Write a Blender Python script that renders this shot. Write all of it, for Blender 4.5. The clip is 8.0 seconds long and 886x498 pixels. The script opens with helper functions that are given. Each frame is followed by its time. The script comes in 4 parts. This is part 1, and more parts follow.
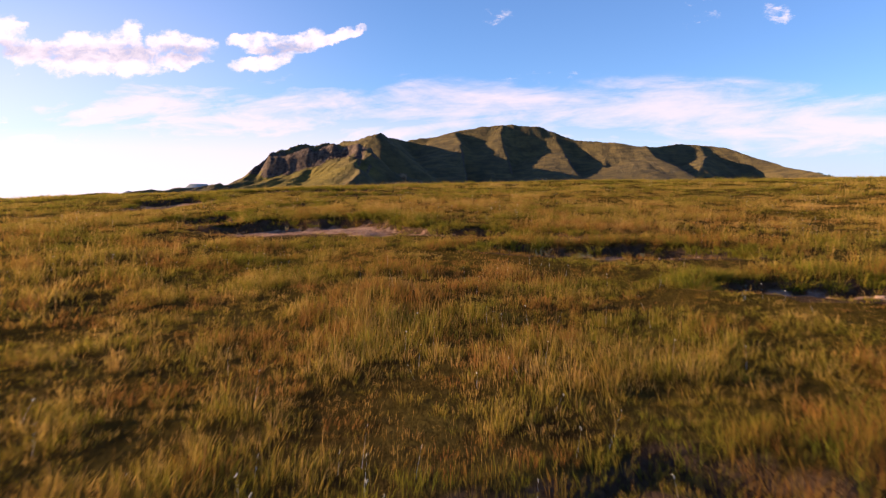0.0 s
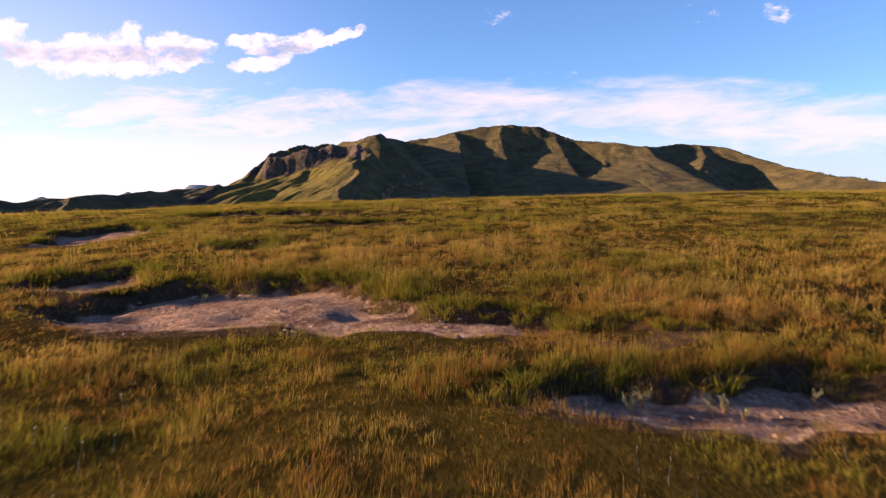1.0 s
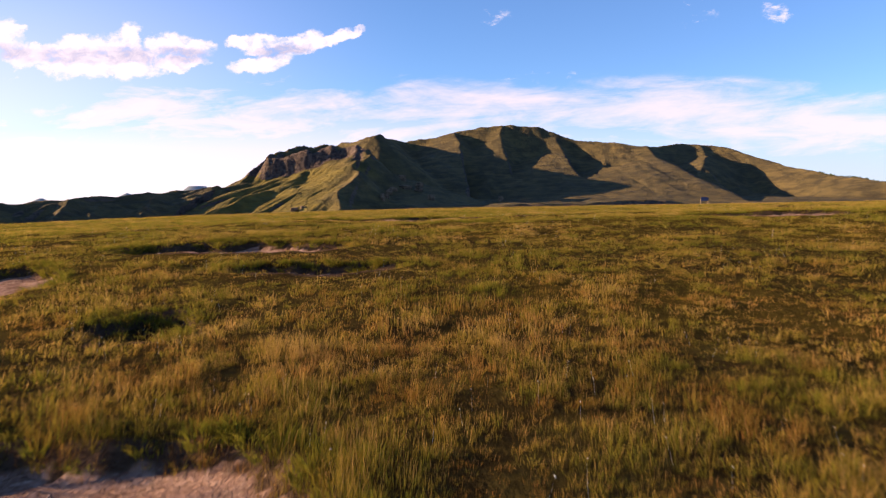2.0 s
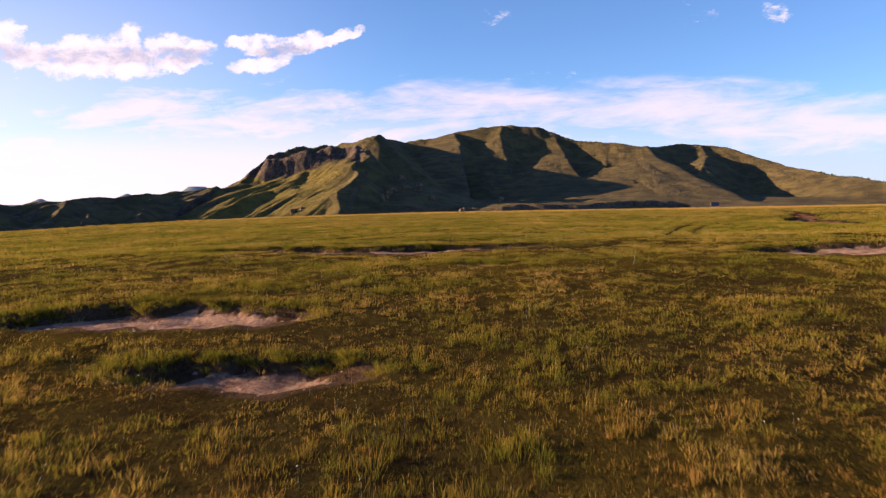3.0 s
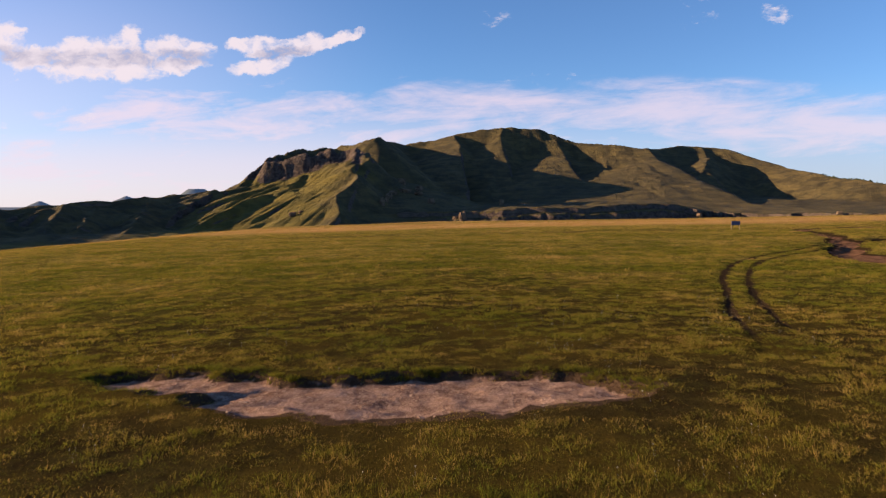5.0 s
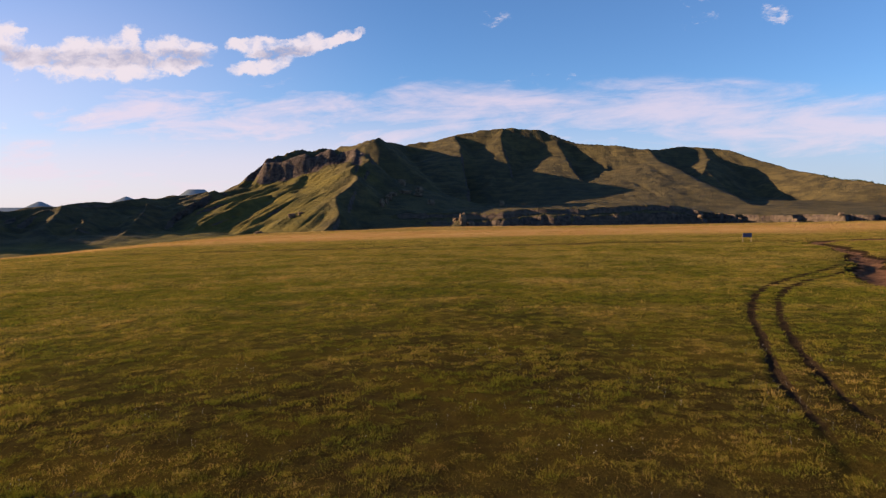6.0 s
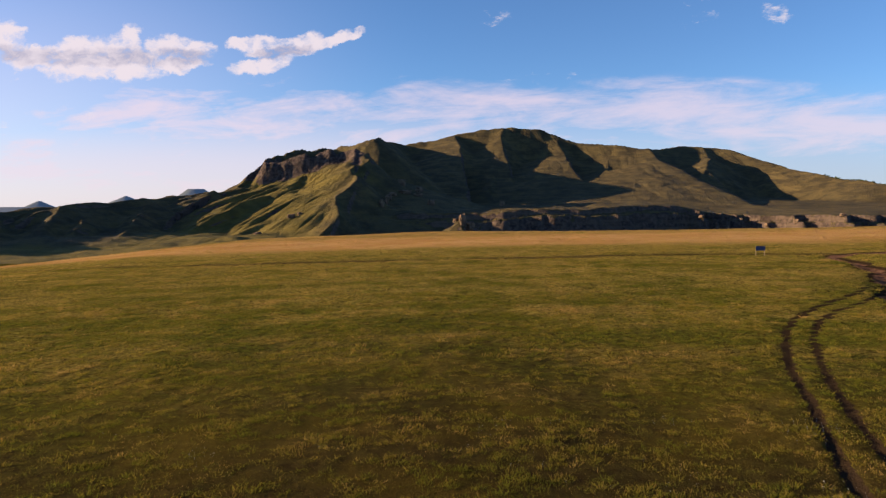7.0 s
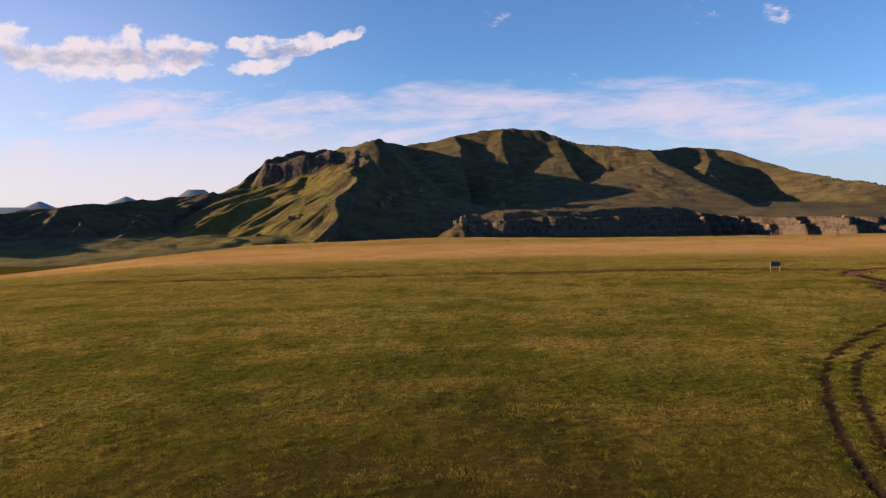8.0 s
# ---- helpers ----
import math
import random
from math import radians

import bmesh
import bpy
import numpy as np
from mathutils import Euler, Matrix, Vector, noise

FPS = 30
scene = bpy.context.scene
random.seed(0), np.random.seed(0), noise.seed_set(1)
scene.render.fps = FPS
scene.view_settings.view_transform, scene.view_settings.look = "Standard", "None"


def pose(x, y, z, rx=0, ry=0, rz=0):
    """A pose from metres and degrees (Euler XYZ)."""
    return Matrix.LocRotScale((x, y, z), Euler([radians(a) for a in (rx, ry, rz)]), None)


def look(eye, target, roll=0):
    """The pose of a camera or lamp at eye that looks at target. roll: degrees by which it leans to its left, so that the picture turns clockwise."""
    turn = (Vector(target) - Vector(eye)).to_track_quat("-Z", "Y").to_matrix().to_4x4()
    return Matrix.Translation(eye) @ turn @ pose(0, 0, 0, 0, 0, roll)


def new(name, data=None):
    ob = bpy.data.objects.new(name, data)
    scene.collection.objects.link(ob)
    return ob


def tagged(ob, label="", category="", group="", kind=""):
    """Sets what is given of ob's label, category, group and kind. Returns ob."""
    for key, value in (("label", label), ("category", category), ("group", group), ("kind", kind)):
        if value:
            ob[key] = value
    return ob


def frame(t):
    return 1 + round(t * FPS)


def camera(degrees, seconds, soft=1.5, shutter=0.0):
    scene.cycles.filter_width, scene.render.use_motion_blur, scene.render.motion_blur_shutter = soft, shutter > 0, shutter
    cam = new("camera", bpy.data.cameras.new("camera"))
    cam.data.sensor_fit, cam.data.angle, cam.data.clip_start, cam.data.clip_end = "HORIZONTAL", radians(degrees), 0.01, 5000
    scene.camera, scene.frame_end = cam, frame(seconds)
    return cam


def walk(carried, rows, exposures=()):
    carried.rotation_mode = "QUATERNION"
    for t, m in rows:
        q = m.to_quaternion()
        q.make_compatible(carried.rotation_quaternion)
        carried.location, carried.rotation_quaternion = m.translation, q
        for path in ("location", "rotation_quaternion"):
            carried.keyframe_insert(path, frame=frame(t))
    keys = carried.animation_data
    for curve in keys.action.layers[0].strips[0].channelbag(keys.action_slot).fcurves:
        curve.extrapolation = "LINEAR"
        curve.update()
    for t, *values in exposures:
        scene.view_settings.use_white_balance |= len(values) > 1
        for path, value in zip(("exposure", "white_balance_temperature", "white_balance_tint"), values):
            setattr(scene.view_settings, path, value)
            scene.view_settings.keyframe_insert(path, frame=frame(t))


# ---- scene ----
# ---- camera and its way ----
def view(x, y, z, yaw, pitch, roll):
    """Camera pose: yaw to the left of +y, pitch upwards, roll as look() takes it."""
    a, p = radians(yaw), radians(pitch)
    eye = Vector((x, y, z))
    return look(eye, eye + 50 * Vector((-math.sin(a) * math.cos(p), math.cos(a) * math.cos(p), math.sin(p))), roll)


cam = camera(66.0, 8.0, soft=1.3, shutter=0.22)
walk(cam, [
    (0.0, view(-0.304, -38.431, -1.115, -0.05, -3.71, 0.39)),
    (0.5, view(-0.295, -35.780, -0.733, -0.05, -3.68, 0.26)),
    (1.0, view(-0.299, -32.974, -0.274, -0.06, -3.69, 0.24)),
    (1.5, view(-0.335, -30.465, 0.095, -0.07, -3.68, 0.11)),
    (2.0, view(-0.349, -27.846, 0.545, -0.07, -3.66, 0.08)),
    (3.5, view(-0.340, -20.611, 2.225, -0.06, -3.65, 0.02)),
    (4.0, view(-0.319, -18.210, 2.993, -0.07, -3.63, 0.02)),
    (4.5, view(-0.290, -16.171, 3.670, -0.06, -3.56, -0.02)),
    (6.0, view(-0.199, -9.578, 6.201, -0.05, -3.50, 0.00)),
    (6.5, view(-0.142, -7.309, 7.087, -0.06, -3.55, 0.00)),
    (7.0, view(-0.089, -4.797, 8.123, -0.04, -3.57, 0.00)),
    (7.5, view(-0.044, -2.538, 9.023, -0.01, -3.55, 0.00)),
    (8.0, view(-0.004, -0.031, 10.019, 0.00, -3.54, 0.02)),
], exposures=[(0.0, 1.86, 6750, 17), (1.5, 1.92, 6750, 17), (3.5, 1.73, 6750, 16), (4.5, 1.52, 6650, 13), (6.0, 1.42, 6500, 10), (8.0, 1.40, 6500, 10)])

# ---- sun and sky ----
SUN_AHEAD, SUN_UP = 3.0, 11.5          # degrees: ahead of due left, above the horizon
sun = new("sun", bpy.data.lights.new("sun", "SUN"))
sun.data.energy, sun.data.angle, sun.data.color = 4.8, radians(0.6), (1.0, 0.73, 0.43)
to_sun = Vector((-math.cos(radians(SUN_AHEAD)) * math.cos(radians(SUN_UP)),
                 math.sin(radians(SUN_AHEAD)) * math.cos(radians(SUN_UP)), math.sin(radians(SUN_UP))))
sun.matrix_world = look(to_sun * 60, (0, 0, 0))

world = bpy.data.worlds.new("sky")
scene.world = world
world.use_nodes = True


class Net:
    """Small wrapper that adds and links shader nodes."""

    def __init__(self, tree):
        self.tree = tree
        tree.nodes.clear()

    def add(self, kind, **inputs):
        node = self.tree.nodes.new(kind)
        for key, value in inputs.items():
            self.put(node, key, value)
        return node

    def put(self, node, key, value):
        slot = node.inputs[int(key[1:])] if key[0] == "i" and key[1:].isdigit() else node.inputs[key.replace("_", " ")]
        if isinstance(value, bpy.types.NodeSocket):
            self.tree.links.new(value, slot)
        else:
            slot.default_value = value

    def math(self, op, a, b=0.0, c=0.0, clamp=False):
        node = self.add("ShaderNodeMath", i0=a, i1=b, i2=c)
        node.operation, node.use_clamp = op, clamp
        return node.outputs[0]

    def mix(self, fac, a, b, mode="MIX"):
        node = self.tree.nodes.new("ShaderNodeMix")
        node.data_type, node.blend_type = "RGBA", mode
        self.put(node, "i0", fac), self.put(node, "i6", a), self.put(node, "i7", b)
        return node.outputs[2]

    def ramp(self, value, low, high, out_low=0.0, out_high=1.0):
        node = self.add("ShaderNodeMapRange", i0=value, i1=low, i2=high, i3=out_low, i4=out_high)
        node.interpolation_type = "SMOOTHSTEP"
        return node.outputs[0]

    def noise(self, vector, scale, detail=4.0, rough=0.55, warp=0.0):
        node = self.add("ShaderNodeTexNoise", Vector=vector, Scale=scale, Detail=detail, Roughness=rough, Distortion=warp)
        return node.outputs[0]

    def xyz(self, x, y, z=0.0):
        return self.add("ShaderNodeCombineXYZ", i0=x, i1=y, i2=z).outputs[0]


def build_sky():
    n = Net(world.node_tree)
    sky = n.add("ShaderNodeTexSky")
    sky.sky_type, sky.sun_disc = "NISHITA", False
    sky.sun_elevation, sky.sun_rotation = radians(SUN_UP), radians(-90 + SUN_AHEAD)
    sky.air_density, sky.dust_density, sky.ozone_density, sky.altitude = 1.0, 0.6, 2.0, 1600
    base = n.mix(1.0, sky.outputs[0], (0.75, 0.98, 1.31, 1), "MULTIPLY")
    way = n.add("ShaderNodeTexCoord").outputs["Generated"]
    sep = n.add("ShaderNodeSeparateXYZ", i0=way)
    # u: to the right, v: up, both per unit ahead
    ahead = n.math("MAXIMUM", sep.outputs[1], 0.02)
    u, v = n.math("DIVIDE", sep.outputs[0], ahead), n.math("DIVIDE", sep.outputs[2], ahead)
    front = n.ramp(sep.outputs[1], 0.05, 0.35)

    def blob(cu, cv, ru, rv, tilt=0.0, soft=0.55):
        du, dv = n.math("SUBTRACT", u, cu), n.math("SUBTRACT", v, cv)
        dv = n.math("SUBTRACT", dv, n.math("MULTIPLY", du, tilt))
        du, dv = n.math("DIVIDE", du, ru), n.math("DIVIDE", dv, rv)
        r2 = n.math("ADD", n.math("MULTIPLY", du, du), n.math("MULTIPLY", dv, dv))
        return n.ramp(r2, 1.0, 1.0 - soft - 0.35), dv

    # thin cirrus veil, drawn out sideways
    streak = n.noise(n.xyz(n.math("MULTIPLY", u, 4.0), n.math("ADD", n.math("MULTIPLY", v, 19.0), n.math("MULTIPLY", u, -1.2))), 1.0, 7.0, 0.62, 0.5)
    fine = n.noise(n.xyz(n.math("MULTIPLY", u, 11.0), n.math("ADD", n.math("MULTIPLY", v, 38.0), n.math("MULTIPLY", u, -3.0))), 1.0, 5.0, 0.65, 0.6)
    veil_a, _ = blob(0.34, 0.122, 0.85, 0.078, -0.03, 0.6)
    veil_b, _ = blob(-0.50, 0.055, 0.95, 0.160, 0.02, 0.6)
    veil = n.math("MAXIMUM", veil_a, veil_b)
    grain = n.math("ADD", n.math("MULTIPLY", streak, 0.7), n.math("MULTIPLY", fine, 0.3))
    thin = n.ramp(n.math("ADD", n.math("MULTIPLY", veil, 0.62), n.math("MULTIPLY", n.math("SUBTRACT", grain, 0.5), 2.3)), 0.20, 0.86)
    thin = n.math("MULTIPLY", thin, n.ramp(veil, 0.0, 0.3))
    low = n.math("MULTIPLY", n.ramp(v, 0.18, 0.05), n.ramp(u, 0.60, -0.30, 0.22, 1.0))
    thin = n.math("MAXIMUM", thin, n.math("MULTIPLY", low, 0.86))
    thin = n.math("MAXIMUM", thin, n.math("MULTIPLY", n.ramp(u, 0.0, -0.75), n.ramp(v, 0.42, 0.12, 0.10, 0.55)))
    thin = n.math("MULTIPLY", thin, n.ramp(u, -0.5, 0.5, 0.82, 0.66))
    murk = n.math("MULTIPLY", n.ramp(v, 0.20, 0.03), n.ramp(u, 0.05, 0.60, 0.0, 0.62))
    # fair-weather clouds
    lump = n.noise(n.xyz(n.math("MULTIPLY", u, 14.0), n.math("MULTIPLY", v, 26.0), 3.0), 1.0, 8.0, 0.6, 0.3)
    drift = n.noise(n.xyz(n.math("MULTIPLY", u, 22.0), n.math("MULTIPLY", v, 30.0), 9.0), 1.0, 5.0, 0.6)
    lift = n.noise(n.xyz(n.math("MULTIPLY", u, 26.0), n.math("MULTIPLY", v, 34.0), 2.0), 1.0, 5.0, 0.6)
    u = n.math("ADD", u, n.math("MULTIPLY", n.math("SUBTRACT", drift, 0.5), 0.055))
    v = n.math("ADD", v, n.math("MULTIPLY", n.math("SUBTRACT", lift, 0.5), 0.034))
    # billows: place, half-widths and slant; then the grey bellies between the sunlit lobes
    shapes = [(-0.637, 0.244, 0.036, 0.028, -0.2), (-0.598, 0.217, 0.051, 0.018, 0), (-0.525, 0.227, 0.062, 0.017, 0.15), (-0.525, 0.200, 0.070, 0.022, 0), (-0.457, 0.237, 0.030, 0.023, 0.3), (-0.463, 0.207, 0.066, 0.026, 0), (-0.394, 0.230, 0.040, 0.017, 0), (-0.360, 0.224, 0.037, 0.015, 0), (-0.383, 0.204, 0.048, 0.011, 0.1), (-0.293, 0.234, 0.022, 0.010, 0), (-0.252, 0.232, 0.051, 0.015, 0), (-0.206, 0.234, 0.041, 0.013, 0.1), (-0.159, 0.240, 0.035, 0.009, 0.35), (-0.123, 0.250, 0.020, 0.007, 0.3), (-0.262, 0.202, 0.048, 0.013, 0.1), (-0.231, 0.215, 0.050, 0.012, 0.2), (0.075, 0.272, 0.027, 0.013, 0.1), (0.476, 0.277, 0.041, 0.013, -0.1), (0.378, 0.268, 0.036, 0.015, 0.2), (0.355, 0.295, 0.041, 0.008, 0), (-0.521, 0.129, 0.022, 0.009, 0), (-0.629, 0.186, 0.028, 0.011, 0), (-0.643, 0.121, 0.022, 0.012, 0), (-0.432, 0.182, 0.010, 0.007, 0), (0.121, 0.185, 0.050, 0.008, 0), (0.183, 0.190, 0.027, 0.009, 0.1)]
    bellies = [(-0.492, 0.215, 0.157, 0.012, 0), (-0.384, 0.215, 0.058, 0.010, 0), (-0.231, 0.223, 0.062, 0.007, 0.05), (-0.625, 0.220, 0.050, 0.010, 0)]
    thick, belly = None, None
    for cu, cv, ru, rv, tilt in shapes:
        m, _ = blob(cu, cv, ru * 1.25, rv * 1.35, tilt, 0.6)
        if cv > 0.25 or cv < 0.195 or ru < 0.015:
            m = n.math("MULTIPLY", m, n.ramp(fine, 0.35, 0.65, 0.10, 0.62))
        thick = m if thick is None else n.math("MAXIMUM", thick, m)
    for cu, cv, ru, rv, tilt in bellies:
        m, _ = blob(cu, cv, ru * 1.2, rv * 1.5, tilt, 0.6)
        belly = m if belly is None else n.math("MAXIMUM", belly, m)
    puff = n.noise(n.xyz(n.math("MULTIPLY", u, 40.0), n.math("MULTIPLY", v, 60.0), 5.0), 1.0, 6.0, 0.6, 0.2)
    shape = n.math("ADD", n.math("MULTIPLY", n.math("SUBTRACT", lump, 0.5), 1.7), n.math("MULTIPLY", n.math("SUBTRACT", puff, 0.5), 1.5))
    body = n.ramp(n.math("ADD", n.math("MULTIPLY", thick, 0.9), shape), 0.28, 0.95)
    body = n.math("MULTIPLY", body, n.ramp(thick, 0.0, 0.25))
    K = CLOUD
    white = (1.03 * K, 0.84 * K, 0.95 * K, 1)
    grey = n.math("MULTIPLY", belly, n.ramp(n.math("ADD", n.math("MULTIPLY", lump, 0.6), n.math("MULTIPLY", puff, 0.4)), 0.66, 0.40, 0.15, 1.0))
    lit = n.mix(grey, (1.05 * K, 0.91 * K, 0.96 * K, 1), (0.52 * K, 0.48 * K, 0.62 * K, 1))
    base = n.mix(n.math("MULTIPLY", murk, front), base, (0.50 * K, 0.57 * K, 0.78 * K, 1))
    colour = n.mix(n.math("MULTIPLY", thin, front), base, white)
    colour = n.mix(n.math("MULTIPLY", n.math("MULTIPLY", body, 0.92), front), colour, lit)
    back = n.add("ShaderNodeBackground", Color=colour, Strength=SKY)
    out = n.add("ShaderNodeOutputWorld")
    n.tree.links.new(back.outputs[0], out.inputs[0])


SKY, CLOUD = 0.058, 5.6
build_sky()

# ---- land forms ----
def lattice(ix, iy, seed):
    h = (ix.astype(np.int64) * 374761393 + iy.astype(np.int64) * 668265263 + seed * 1442695041) & 0xFFFFFFFF
    h = ((h ^ (h >> 13)) * 1274126177) & 0xFFFFFFFF
    return ((h ^ (h >> 16)) & 0xFFFFFF) / float(0xFFFFFF)


def bumps(x, y, seed=0):
    """Smooth value noise, -1 to 1, with cells of one unit."""
    fx, fy = np.floor(x), np.floor(y)
    tx, ty = x - fx, y - fy
    tx, ty = tx * tx * (3 - 2 * tx), ty * ty * (3 - 2 * ty)
    a, b = lattice(fx, fy, seed), lattice(fx + 1, fy, seed)
    c, d = lattice(fx, fy + 1, seed), lattice(fx + 1, fy + 1, seed)
    return 2 * ((a + (b - a) * tx) * (1 - ty) + (c + (d - c) * tx) * ty) - 1


def fbm(x, y, seed=0, octaves=4, gain=0.5):
    total, amp = 0.0, 1.0
    for k in range(octaves):
        total = total + amp * bumps(x * 2 ** k + 17.3 * k, y * 2 ** k - 9.1 * k, seed + k)
        amp *= gain
    return total


def step(value, low, high):
    t = np.clip((value - low) / (high - low), 0, 1)
    return t * t * (3 - 2 * t)


RISE_Y = (-70, -40, -27, -22, -16, -12, -6, 0, 6, 12, 24, 40, 55, 75, 118, 200, 300)
RISE_Z = (-4.3, -2.75, -1.9, -1.35, -0.9, -0.62, -0.1, 0.1, 0.1, -0.25, -0.45, -0.55, -0.62, -0.25, -0.1, -0.6, -1.2)
_ty = np.linspace(-80, 320, 801)
_k = np.exp(-0.5 * (np.arange(-20, 21) / 7) ** 2)
_tz = np.convolve(np.pad(np.interp(_ty, RISE_Y, RISE_Z), 20, mode="edge"), _k / _k.sum(), "valid")

# bare eroded pans: centre x, y, half-widths, turn in degrees, depth, bareness
PANS = ((-3.3, -23.6, 2.3, 1.7, 0, 0.23, 1), (-0.3, -24.7, 1.6, 0.66, -6, 0.20, 1), (-1.5, -24.3, 1.2, 0.9, -10, 0.22, 1), (-5.0, -23.3, 1.1, 0.42, -8, 0.16, 1), (1.4, -25.3, 1.2, 0.6, 0, 0.06, 0.30),
        (2.4, -27.5, 1.9, 0.82, 2, 0.22, 1), (4.5, -30.5, 2.1, 0.8, 3, 0.22, 1), (-9.9, -14.2, 1.45, 2.1, 0, 0.24, 1),
        (-6.3, -21.6, 1.0, 1.2, -20, 0.22, 1), (-5.9, -9.95, 3.0, 1.15, -3, 0.27, 1), (-3.1, -13.5, 1.75, 0.95, -8, 0.25, 1),
        (-4.7, -18.2, 0.8, 0.9, 0, 0.20, 0.2), (-0.8, 2.25, 5.6, 2.05, 1, 0.28, 1), (-6.6, 3.8, 3.6, 1.1, -20, 0.24, 1),
        # the hollow at (2.0, -35.3) is added to make a dark shadow patch
        (0.3, -4.1, 0.55, 0.35, 0, 0.06, 0.7), (2.0, -35.3, 1.5, 0.30, 2, 0.20, 0.15), (12.4, -2.0, 3.2, 1.5, 4, 0.20, 1))
RUT_LEFT = ((9.2, 5.4), (9.6, 6.8), (10.5, 9.5), (11.6, 13.3), (12.7, 16.5), (14.0, 19.8), (16.1, 25.1), (17.9, 30.0), (20.5, 35.7), (23.5, 41.4), (26.2, 45.6), (30.6, 50.6), (35.7, 55.6), (42.0, 62.0))
RUT_RIGHT = ((11.9, 8.6), (12.4, 10.8), (13.5, 14.2), (14.7, 17.6), (16.1, 21.5), (18.0, 26.3), (20.8, 32.7), (23.5, 38.2), (26.6, 43.3), (30.8, 48.3), (38.0, 55.0), (43.5, 60.0))
ROAD = ((35.0, 36.0), (37.6, 46.0), (39.5, 52.5), (43.2, 59.5), (48.0, 68.0), (52.0, 77.0), (55.0, 86.0), (57.0, 95.0), (62.0, 99.5), (75.0, 101.0), (110.0, 103.0))
TRACK = ((-140.0, 128.0), (-70.0, 109.5), (-33.0, 104.5), (0.0, 103.5), (44.0, 104.0), (60.0, 100.5))


def near_line(x, y, line):
    """Distance to a polyline."""
    best = np.full(np.shape(x), 1e9)
    for (ax, ay), (bx, by) in zip(line[:-1], line[1:]):
        vx, vy = bx - ax, by - ay
        t = np.clip(((x - ax) * vx + (y - ay) * vy) / (vx * vx + vy * vy), 0, 1)
        best = np.minimum(best, np.hypot(x - ax - t * vx, y - ay - t * vy))
    return best


def pan_field(x, y):
    """Depth of the eroded pans, 0..1 where the soil is bare, their grassy far rims and their banks."""
    wx, wy = x + 0.36 * fbm(x * 0.9, y * 0.9, 5, 3), y + 0.26 * fbm(x * 1.1, y * 1.1, 9, 3)
    depth, bare, rim, bank, lip, inner = (np.zeros_like(x) for _ in range(6))
    for cx, cy, rx, ry, turn, deep, naked in PANS:
        c, s = math.cos(radians(turn)), math.sin(radians(turn))
        dx, dy = wx - cx, wy - cy
        r = np.hypot((c * dx + s * dy) / rx, (-s * dx + c * dy) / ry)
        edge = (r - 1) * min(rx, ry)
        m = 1 - step(edge, -0.11, 0.11)
        gentle = 1 - step(edge, -0.95 * min(rx, ry), 0.05)
        south = step(-dy / ry, 0.0, 0.8)
        depth = np.maximum(depth, deep * (m * (1 - south) + gentle * south))
        bare = np.maximum(bare, m * naked)
        rim = np.maximum(rim, (1 - step(edge, 0.12, 0.45)) * step(dy / ry, -0.3, 0.4))
        bank = np.maximum(bank, 1 - step(np.abs(edge + 0.02), 0.08, 0.16))
        inner = np.maximum(inner, (1 - step(edge, -0.35, -0.18)) * naked)
        lip = np.maximum(lip, (1 - step(edge, 0.3, 1.3)) * step(-dy / ry, 0.2, 0.7) * naked)
    return depth, bare, rim * (1 - bare) - lip, bank * (1 - inner)


